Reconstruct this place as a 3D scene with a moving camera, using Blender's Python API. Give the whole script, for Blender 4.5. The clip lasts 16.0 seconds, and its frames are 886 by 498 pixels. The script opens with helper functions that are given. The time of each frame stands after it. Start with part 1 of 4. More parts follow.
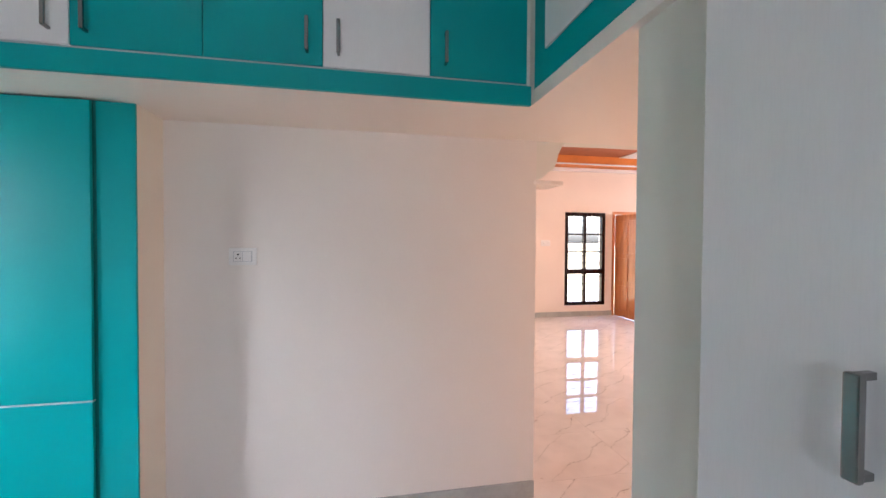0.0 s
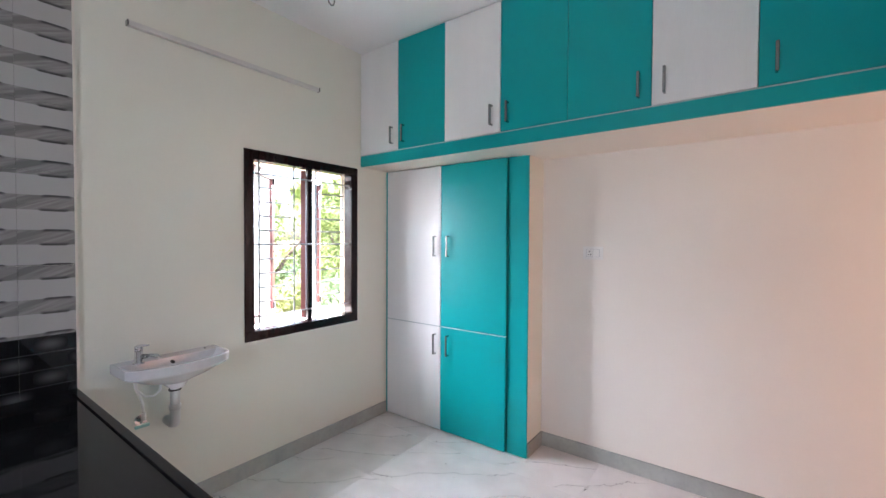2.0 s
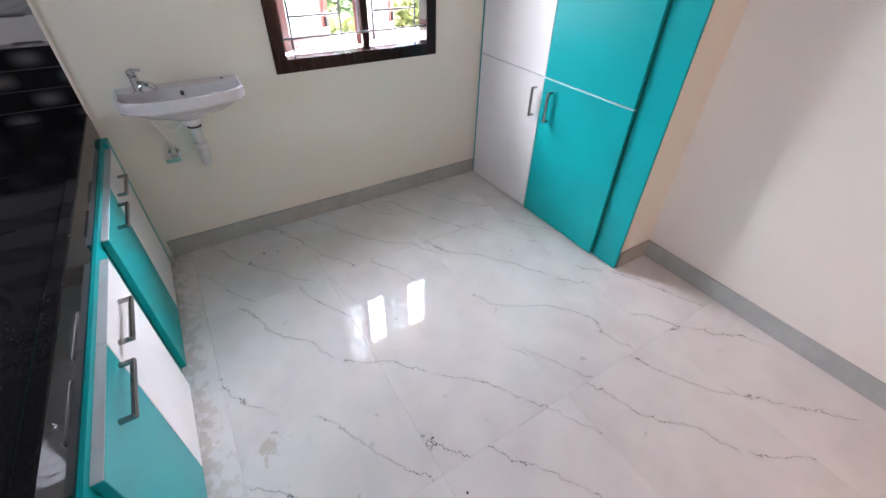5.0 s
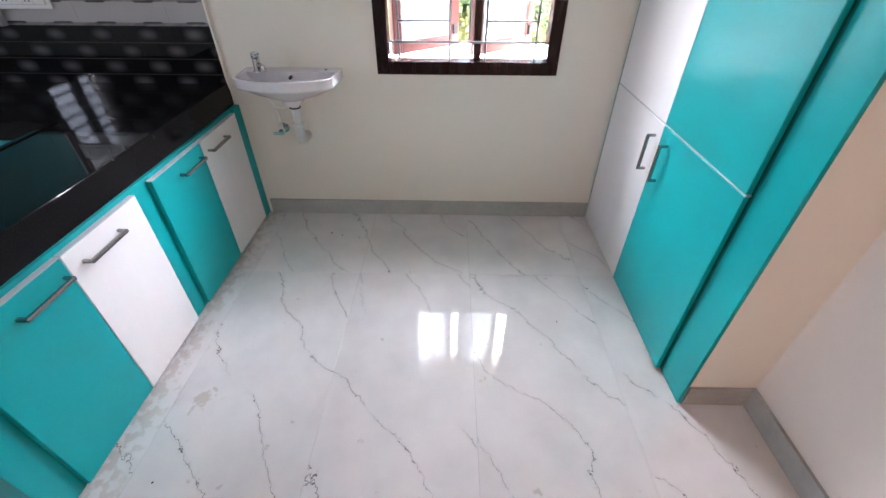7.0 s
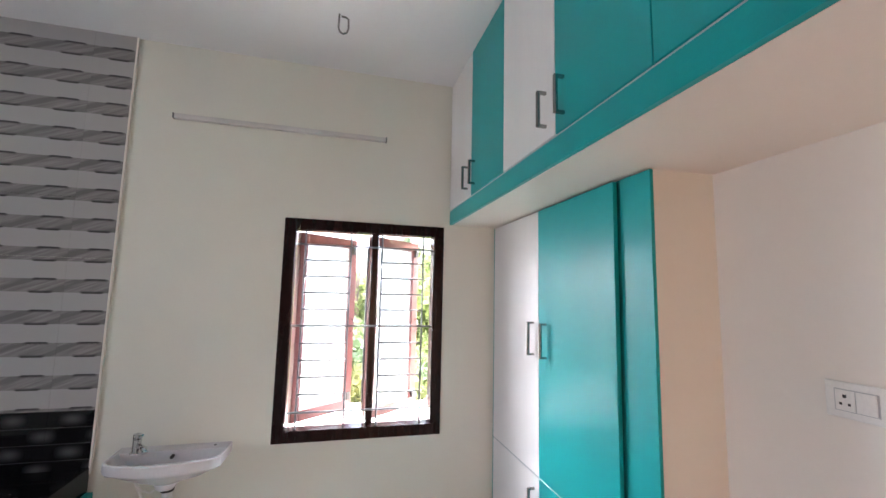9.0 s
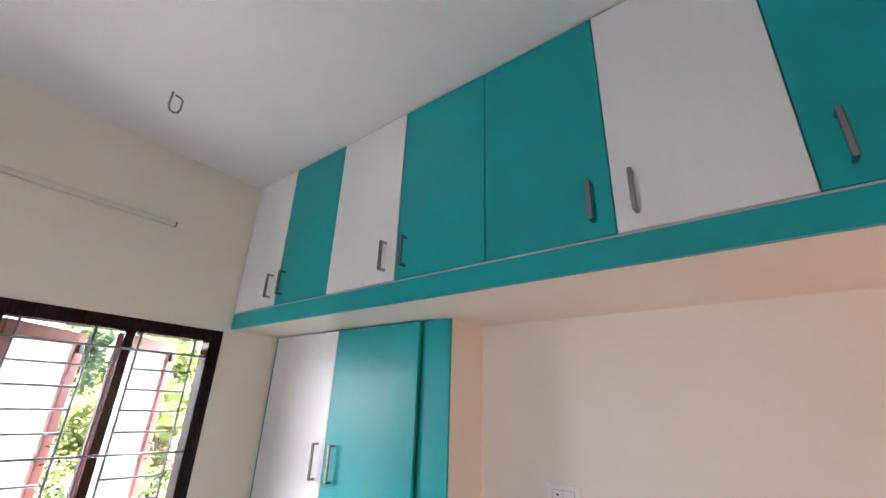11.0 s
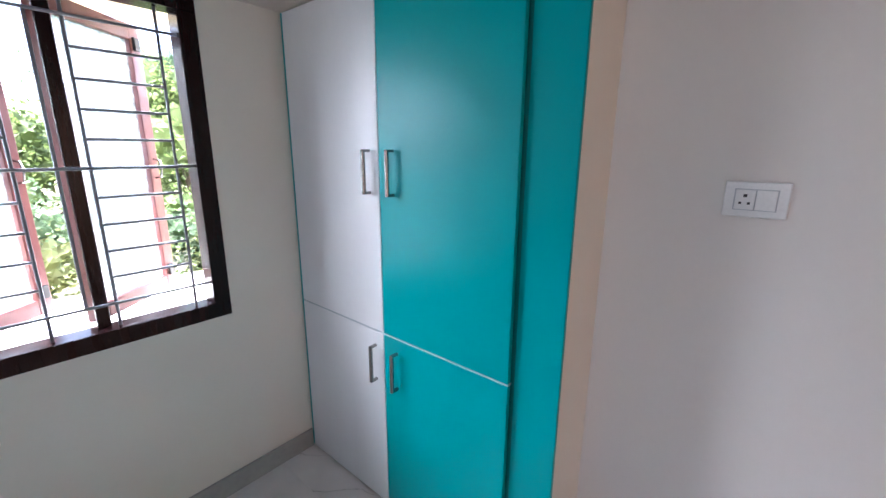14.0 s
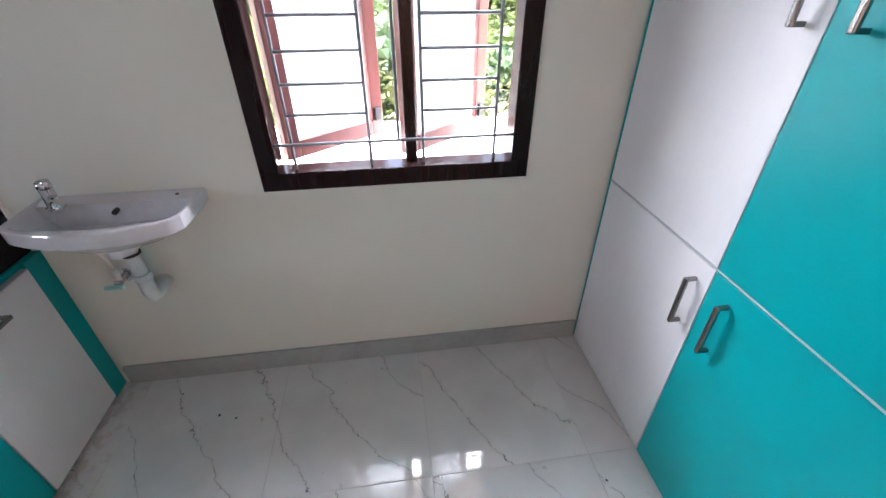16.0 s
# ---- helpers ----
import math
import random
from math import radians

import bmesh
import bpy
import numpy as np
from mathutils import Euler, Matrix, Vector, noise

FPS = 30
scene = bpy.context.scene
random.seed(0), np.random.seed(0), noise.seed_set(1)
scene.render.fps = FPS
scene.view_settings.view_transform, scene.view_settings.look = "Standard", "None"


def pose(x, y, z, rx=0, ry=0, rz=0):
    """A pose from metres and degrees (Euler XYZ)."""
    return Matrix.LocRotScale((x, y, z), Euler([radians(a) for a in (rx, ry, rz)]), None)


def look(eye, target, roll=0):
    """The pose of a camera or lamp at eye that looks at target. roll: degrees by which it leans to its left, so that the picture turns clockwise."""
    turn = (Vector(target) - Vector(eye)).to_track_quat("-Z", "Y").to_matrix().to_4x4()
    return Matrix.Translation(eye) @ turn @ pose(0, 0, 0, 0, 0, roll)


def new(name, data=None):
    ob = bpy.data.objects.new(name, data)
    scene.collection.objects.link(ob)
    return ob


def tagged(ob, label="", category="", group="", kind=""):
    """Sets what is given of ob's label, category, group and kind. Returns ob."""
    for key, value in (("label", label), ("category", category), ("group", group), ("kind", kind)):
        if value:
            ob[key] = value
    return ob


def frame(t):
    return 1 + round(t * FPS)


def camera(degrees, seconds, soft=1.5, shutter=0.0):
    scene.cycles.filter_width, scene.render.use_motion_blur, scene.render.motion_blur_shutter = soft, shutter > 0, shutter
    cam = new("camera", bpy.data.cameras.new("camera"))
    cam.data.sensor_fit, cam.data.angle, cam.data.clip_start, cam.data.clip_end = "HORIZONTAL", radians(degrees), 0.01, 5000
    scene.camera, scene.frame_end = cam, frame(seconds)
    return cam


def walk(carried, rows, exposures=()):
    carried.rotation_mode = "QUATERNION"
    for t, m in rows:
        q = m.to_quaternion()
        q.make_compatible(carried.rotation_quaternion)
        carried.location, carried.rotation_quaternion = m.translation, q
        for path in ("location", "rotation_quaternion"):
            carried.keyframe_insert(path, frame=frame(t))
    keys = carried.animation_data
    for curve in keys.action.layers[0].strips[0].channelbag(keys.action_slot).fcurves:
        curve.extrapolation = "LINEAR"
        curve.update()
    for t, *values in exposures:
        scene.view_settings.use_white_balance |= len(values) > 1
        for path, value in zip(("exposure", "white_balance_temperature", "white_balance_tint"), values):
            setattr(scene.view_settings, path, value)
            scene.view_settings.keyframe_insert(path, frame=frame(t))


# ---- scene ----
cam = camera(94.6, 16.0)
PATH = [
    (0, (2.313, -2.28, 1.538), (2.704, -0.319, 1.497), 0.35),
    (0.5, (2.354, -2.509, 1.524), (1.986, -0.544, 1.492), 0.2),
    (1, (2.454, -2.736, 1.525), (1.587, -0.934, 1.501), 0.2),
    (1.5, (2.523, -2.854, 1.531), (1.421, -1.185, 1.508), 0.3),
    (2, (2.56, -2.896, 1.536), (1.37, -1.289, 1.491), 0.3),
    (2.5, (2.548, -2.868, 1.549), (1.345, -1.279, 1.382), 0.3),
    (3, (2.502, -2.807, 1.543), (1.323, -1.251, 1.104), 0.4),
    (3.5, (2.434, -2.723, 1.51), (1.291, -1.245, 0.798), 0.6),
    (4, (2.329, -2.605, 1.505), (1.212, -1.258, 0.536), 1.0),
    (6.5, (2.274, -1.191, 1.464), (0.759, -1.126, 0.16), 0.2),
    (7, (2.271, -1.177, 1.461), (0.689, -1.202, 0.239), 0.3),
    (7.5, (2.335, -1.167, 1.528), (0.608, -1.228, 0.521), 0.3),
    (8, (2.435, -1.188, 1.61), (0.549, -1.203, 0.945), 0.6),
    (8.5, (2.469, -1.235, 1.638), (0.485, -1.089, 1.428), 1.0),
    (9, (2.461, -1.261, 1.689), (0.537, -0.765, 1.914), 1.3),
    (9.5, (2.424, -1.35, 1.736), (0.724, -0.443, 2.27), 1.1),
    (10, (2.436, -1.484, 1.757), (1.052, -0.25, 2.507), 1.0),
    (12.5, (2.335, -1.836, 1.745), (1.268, -0.22, 2.247), 0.4),
    (13, (2.192, -1.713, 1.68), (0.994, -0.124, 1.878), 0.6),
    (13.5, (1.987, -1.496, 1.629), (0.726, 0.05, 1.491), 0.4),
    (14, (1.771, -1.309, 1.57), (0.524, 0.181, 1.095), 0.4),
    (14.5, (1.589, -1.145, 1.504), (0.371, 0.227, 0.708), 0.5),
    (15, (1.513, -1.072, 1.486), (0.3, 0.143, 0.46), 0.6),
    (15.5, (1.451, -1.102, 1.489), (0.004, -0.262, 0.393), 0.2),
    (16, (1.369, -1.122, 1.486), (-0.283, -0.898, 0.382), -0.3),
]
EXPOSURES = [(0, 3.85, 6000, 17), (1.5, 4.0, 6050, 18.5), (3, 4.12, 6100, 19), (4, 4.02, 6100, 19.5), (6.5, 4.08, 6150, 20.5), (7.5, 4.08, 6150, 20), (8.5, 4.05, 6250, 19.5), (10, 3.98, 6350, 20.5), (12.5, 4.08, 6350, 22), (13.5, 3.68, 5800, 19), (14.5, 3.5, 5600, 17.5), (16, 3.74, 5950, 19.5)]
walk(cam, [(t, look(eye, target, roll)) for t, eye, target, roll in PATH], EXPOSURES)

# ---- world, sun, lamps, exposure ----
scene.view_settings.use_white_balance = True
scene.view_settings.white_balance_temperature, scene.view_settings.white_balance_tint = 6050, 13.5
world = bpy.data.worlds.new("world")
scene.world = world
world.use_nodes = True
wn, wl = world.node_tree.nodes, world.node_tree.links
sky = wn.new("ShaderNodeTexSky")
sky.sky_type, sky.sun_disc = "NISHITA", False
sky.sun_elevation, sky.sun_rotation = radians(66), radians(214)
sky.dust_density = 5.0
wl.new(sky.outputs[0], wn["Background"].inputs[0])
wn["Background"].inputs[1].default_value = 0.15


def lamp(name, kind, power, m, color=(1, 1, 1), size=(1, 1), angle=0.5):
    d = bpy.data.lights.new(name, kind)
    d.energy, d.color = power, color
    if kind == "AREA":
        d.shape, d.size, d.size_y = "RECTANGLE", size[0], size[1]
    if kind == "SUN":
        d.angle = radians(angle)
    ob = new(name, d)
    ob.matrix_world = m
    return ob


lamp("sun", "SUN", 3.0, look((-2, -3, 8), (0, 0, 0)), (1, 0.96, 0.9), angle=1)
lamp("kitchen_window_sky", "AREA", 2.9, look((1.7, -4.88, 1.7), (1.7, 0, 1.7)), (0.86, 0.93, 1), (0.74, 0.94))
# Added panel above the window, out of view, standing in for sky light.
lamp("window_sky_fill", "AREA", 122, look((-2.0, -0.6, 3.4), (0.3, -0.9, 1.0)), (0.97, 0.98, 1), (7.2, 1.7))
# Added lamp, shapes the wardrobe's soft shadow on the north wall.
lamp("south_west_fill", "AREA", 14, look((-2.2, -3.15, 2.3), (1.6, -0.15, 1.1)), (0.97, 0.98, 1), (1.5, 1.4))
# Extra lamp added outside to lift the counter doors and the floor.
lamp("north_west_fill", "AREA", 48, look((-2.1, 1.6, 2.7), (1.3, -2.3, 0.5)), (0.97, 0.98, 1), (1.6, 1.4))
# Warm lamp added before the closed passage wall, for the glow from the east.
lamp("passage_warm_fill", "AREA", 0.95, look((4.55, -0.63, 1.2), (0, -0.63, 1.2)), (1, 0.52, 0.32), (1.0, 1.6))
# Unseen lamp added at the solid hall side wall to brighten the hall.
lamp("hall_side_fill", "AREA", 8.5, look((10.35, 2.5, 1.7), (0, 2.5, 1.4)), (1, 0.9, 0.8), (2.4, 1.8))
# Unseen warm lamp added under the false ceiling, without a fitting.
lamp("hall_warm_fill", "AREA", 7, look((6.2, 2.6, 3.12), (6.2, 2.6, 0)), (1, 0.7, 0.5), (1.2, 1.2))


# ---- materials ----
def material(name):
    m = bpy.data.materials.new(name)
    m.use_nodes = True
    nt = m.node_tree
    return m, nt, nt.nodes["Principled BSDF"]


def node(nt, kind, values=None, **props):
    n = nt.nodes.new(kind)
    for k, v in props.items():
        setattr(n, k, v)
    for k, v in (values or {}).items():
        if hasattr(v, "is_linked"):
            nt.links.new(v, n.inputs[k])
        else:
            n.inputs[k].default_value = v
    return n


def calc(nt, op, a, b=0.0, c=0.0):
    return node(nt, "ShaderNodeMath", {0: a, 1: b, 2: c}, operation=op).outputs[0]


def mixed(nt, fac, a, b):
    n = nt.nodes.new("ShaderNodeMix")
    n.data_type = "RGBA"
    for i, v in ((0, fac), (6, a), (7, b)):
        if hasattr(v, "is_linked"):
            nt.links.new(v, n.inputs[i])
        else:
            n.inputs[i].default_value = v if i == 0 else (*v, 1)
    return n.outputs[2]


def ramp(nt, value, lo, hi):
    return node(nt, "ShaderNodeMapRange", {0: value, 1: lo, 2: hi, 3: 0.0, 4: 1.0}, clamp=True).outputs[0]


def surface(name, color, rough, second=None, scale=3.0, fine=120.0, bump=0.02, metal=0.0, stretch=(1, 1, 1), coat=0.0, spec=0.5, speck=0.25):
    """A plain surface with broad tone changes, fine grain and a little relief."""
    m, nt, p = material(name)
    tc = node(nt, "ShaderNodeTexCoord").outputs["Object"]
    mp = node(nt, "ShaderNodeMapping", {0: tc, 3: stretch}).outputs[0]
    broad = node(nt, "ShaderNodeTexNoise", {"Vector": mp, "Scale": scale, "Detail": 5.0}).outputs[0]
    grain = node(nt, "ShaderNodeTexNoise", {"Vector": mp, "Scale": fine, "Detail": 3.0}).outputs[0]
    second = second or tuple(c * 0.88 for c in color)
    c1 = mixed(nt, ramp(nt, broad, 0.35, 0.68), color, second)
    c2 = mixed(nt, calc(nt, "MULTIPLY", ramp(nt, grain, 0.45, 0.75), speck), c1, tuple(c * 0.8 for c in second))
    nt.links.new(c2, p.inputs["Base Color"])
    nt.links.new(calc(nt, "MULTIPLY_ADD", broad, 0.12, rough - 0.06), p.inputs["Roughness"])
    p.inputs["Metallic"].default_value = metal
    p.inputs["Coat Weight"].default_value = coat
    p.inputs["Specular IOR Level"].default_value = spec
    if bump:
        b = node(nt, "ShaderNodeBump", {"Height": grain, "Strength": bump, "Distance": 0.004})
        nt.links.new(b.outputs[0], p.inputs["Normal"])
    return m


CREAM = surface("cream_wall_paint", (0.745, 0.742, 0.665), 0.55, (0.715, 0.712, 0.635), 1.2, 60, 0.025, speck=0.05)
# Same cream paint as CREAM, with the hall's warm light put into the colour.
CREAM_HALL_GLOW = surface("cream_paint_with_hall_glow", (0.775, 0.735, 0.685), 0.55, (0.745, 0.705, 0.655), 1.2, 60, 0.025, speck=0.05)
SOFFIT = surface("pale_cream_paint", (0.78, 0.73, 0.66), 0.6, (0.76, 0.71, 0.64), 1.5, 60, 0.03, speck=0.05)
WHITEWASH = surface("ceiling_white_paint", (0.8, 0.8, 0.8), 0.7, (0.76, 0.76, 0.77), 0.9, 40, 0.03, speck=0.05)
PEACH = surface("peach_hall_paint", (0.8, 0.7, 0.62), 0.55, (0.76, 0.66, 0.58), 1.2, 60, 0.1)
ORANGE = surface("orange_paint", (0.75, 0.24, 0.04), 0.5)
RUST = surface("rust_ceiling_paint", (0.42, 0.13, 0.05), 0.55)
TEAL = surface("teal_laminate", (0.0, 0.335, 0.345), 0.33, (0.0, 0.32, 0.33), 1.5, 300, 0.05, spec=0.3)
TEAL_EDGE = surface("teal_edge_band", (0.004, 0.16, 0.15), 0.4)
LAMINATE = surface("white_laminate", (0.79, 0.775, 0.77), 0.42, (0.76, 0.745, 0.74), 2.5, 90, 0.03, stretch=(3, 3, 0.25), speck=0.12)
EDGE = surface("grey_edge_profile", (0.5, 0.52, 0.54), 0.35)
CARCASS = surface("cabinet_board", (0.55, 0.52, 0.48), 0.6)
STEEL = surface("brushed_steel", (0.33, 0.325, 0.32), 0.25, metal=1.0, fine=400, bump=0.03)
CHROME = surface("chrome", (0.7, 0.7, 0.71), 0.06, metal=1.0, bump=0)
CERAMIC = surface("grey_white_ceramic", (0.70, 0.68, 0.705), 0.1, (0.69, 0.67, 0.69), 4, 50, 0, coat=0.5)
PVC = surface("white_pvc", (0.70, 0.72, 0.71), 0.4)
PLASTIC = surface("white_plastic", (0.82, 0.82, 0.8), 0.3, bump=0)
DARK = surface("dark_rubber", (0.03, 0.03, 0.03), 0.6)
SKIRT = surface("grey_skirting_tile", (0.42, 0.44, 0.425), 0.22, (0.35, 0.37, 0.36), 5, 40, 0.02)
FRAME_WOOD = surface("dark_varnished_wood", (0.014, 0.004, 0.004), 0.24, (0.009, 0.003, 0.003), 4, 60, 0.1, stretch=(6, 6, 0.6), spec=0.22)
RED_WOOD = surface("red_brown_wood", (0.2, 0.066, 0.058), 0.3, (0.14, 0.045, 0.042), 4, 60, 0.15, stretch=(6, 6, 0.6))
GRILLE = surface("grey_painted_iron", (0.24, 0.25, 0.28), 0.4, bump=0.02)
TEAK = surface("polished_teak", (0.55, 0.2, 0.05), 0.3, (0.42, 0.13, 0.03), 3, 40, 0.1, stretch=(5, 5, 0.5))
PLASTER = surface("outer_cream_plaster", (0.72, 0.62, 0.45), 0.8, (0.66, 0.56, 0.4), 3, 40, 0.3)
SLAB = surface("outer_white_slab", (0.75, 0.72, 0.66), 0.8, (0.68, 0.64, 0.58), 5, 40, 0.3)
EARTH = surface("dry_earth", (0.3, 0.24, 0.16), 0.95, (0.2, 0.2, 0.1), 0.6, 30, 0.6)
BARK = surface("bark", (0.12, 0.085, 0.06), 0.9, (0.07, 0.05, 0.04), 8, 60, 0.8)
GROUT = surface("grey_joint", (0.42, 0.42, 0.41), 0.7)


def leaf_material(name, a, b):
    m, nt, p = material(name)
    r = node(nt, "ShaderNodeNewGeometry").outputs["Random Per Island"]
    c = mixed(nt, r, a, b)
    nt.links.new(c, p.inputs["Base Color"])
    p.inputs["Roughness"].default_value = 0.55
    tr = node(nt, "ShaderNodeBsdfTranslucent", {0: c})
    mx = node(nt, "ShaderNodeMixShader", {0: 0.45, 1: p.outputs[0], 2: tr.outputs[0]})
    nt.links.new(mx.outputs[0], nt.nodes["Material Output"].inputs[0])
    return m


LEAF = leaf_material("green_leaf", (0.12, 0.17, 0.05), (0.16, 0.21, 0.06))
LEAF_DEEP = leaf_material("deep_green_leaf", (0.08, 0.13, 0.06), (0.11, 0.165, 0.075))
LEAF_DRY = leaf_material("yellow_leaf", (0.17, 0.18, 0.06), (0.11, 0.15, 0.05))


def marble():
    """Polished pale vitrified tile with thin jagged grey veins; each tile has its own cut."""
    m, nt, p = material("veined_floor_tile")
    tc = node(nt, "ShaderNodeTexCoord").outputs["Object"]
    rnd = node(nt, "ShaderNodeObjectInfo").outputs["Random"]
    off = node(nt, "ShaderNodeCombineXYZ", {0: calc(nt, "MULTIPLY", rnd, 37.0), 1: calc(nt, "MULTIPLY", rnd, 91.0), 2: calc(nt, "MULTIPLY", rnd, 13.0)}).outputs[0]
    v = node(nt, "ShaderNodeVectorMath", {0: tc, 1: off}, operation="ADD").outputs[0]
    sep = node(nt, "ShaderNodeSeparateXYZ", {0: v})
    low = node(nt, "ShaderNodeTexNoise", {"Vector": v, "Scale": 1.3, "Detail": 2.0}).outputs[0]
    jag = node(nt, "ShaderNodeTexNoise", {"Vector": v, "Scale": 9.0, "Detail": 4.0, "Roughness": 0.6}).outputs[0]
    s = calc(nt, "MULTIPLY_ADD", sep.outputs[0], -0.68, sep.outputs[1])
    s = calc(nt, "MULTIPLY_ADD", low, 0.55, s)
    s = calc(nt, "MULTIPLY_ADD", jag, 0.085, s)
    fine = node(nt, "ShaderNodeTexNoise", {"Vector": v, "Scale": 34.0, "Detail": 3.0}).outputs[0]
    s = calc(nt, "MULTIPLY_ADD", fine, 0.04, s)
    crinkle = node(nt, "ShaderNodeTexNoise", {"Vector": v, "Scale": 75.0, "Detail": 2.0}).outputs[0]
    s = calc(nt, "MULTIPLY_ADD", crinkle, 0.021, s)
    d = calc(nt, "PINGPONG", s, 0.155)
    gate = node(nt, "ShaderNodeTexNoise", {"Vector": v, "Scale": 2.1, "Detail": 1.0}).outputs[0]
    gate2 = node(nt, "ShaderNodeTexNoise", {"Vector": v, "Scale": 14.0, "Detail": 1.0}).outputs[0]
    line = calc(nt, "SUBTRACT", 1.0, ramp(nt, d, 0.0004, 0.002))
    halo = calc(nt, "SUBTRACT", 1.0, ramp(nt, d, 0.0, 0.02))
    g = calc(nt, "MULTIPLY", ramp(nt, gate, 0.31, 0.42), ramp(nt, gate2, 0.22, 0.42))
    cloud = node(nt, "ShaderNodeTexNoise", {"Vector": v, "Scale": 5.0, "Detail": 6.0}).outputs[0]
    base = mixed(nt, ramp(nt, cloud, 0.35, 0.7), (0.71, 0.695, 0.685), (0.62, 0.61, 0.605))
    base = mixed(nt, calc(nt, "MULTIPLY", calc(nt, "MULTIPLY", halo, g), 0.2), base, (0.42, 0.44, 0.44))
    base = mixed(nt, calc(nt, "MULTIPLY", calc(nt, "MULTIPLY", line, g), 0.88), base, (0.08, 0.08, 0.085))
    spot = node(nt, "ShaderNodeTexNoise", {"Vector": v, "Scale": 17.0, "Detail": 2.0}).outputs[0]
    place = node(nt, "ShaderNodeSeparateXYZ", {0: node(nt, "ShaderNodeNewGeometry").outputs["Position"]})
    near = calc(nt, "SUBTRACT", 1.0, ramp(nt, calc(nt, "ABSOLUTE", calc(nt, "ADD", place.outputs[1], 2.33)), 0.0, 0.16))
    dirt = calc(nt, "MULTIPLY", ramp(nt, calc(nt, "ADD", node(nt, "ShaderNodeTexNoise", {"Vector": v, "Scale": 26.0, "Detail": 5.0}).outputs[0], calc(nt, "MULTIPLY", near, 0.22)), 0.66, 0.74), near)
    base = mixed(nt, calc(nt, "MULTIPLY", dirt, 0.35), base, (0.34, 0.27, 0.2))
    gap = node(nt, "ShaderNodeVectorMath", {0: node(nt, "ShaderNodeNewGeometry").outputs["Position"], 1: (1.373, -2.133, 0)}, operation="DISTANCE").outputs["Value"]
    smear = calc(nt, "MULTIPLY", ramp(nt, calc(nt, "SUBTRACT", calc(nt, "MULTIPLY", calc(nt, "SUBTRACT", fine, 0.3), 0.22), gap), 0.0, 0.025), 0.4)
    base = mixed(nt, smear, base, (0.33, 0.27, 0.17))
    base = mixed(nt, calc(nt, "MULTIPLY", ramp(nt, spot, 0.72, 0.78), 0.5), base, (0.35, 0.33, 0.29))
    nt.links.new(base, p.inputs["Base Color"])
    nt.links.new(calc(nt, "MULTIPLY_ADD", ramp(nt, cloud, 0.3, 0.75), 0.012, 0.002), p.inputs["Roughness"])
    return m


MARBLE = marble()


TWIST = 0.503  # where along a tile its ribbons first widen


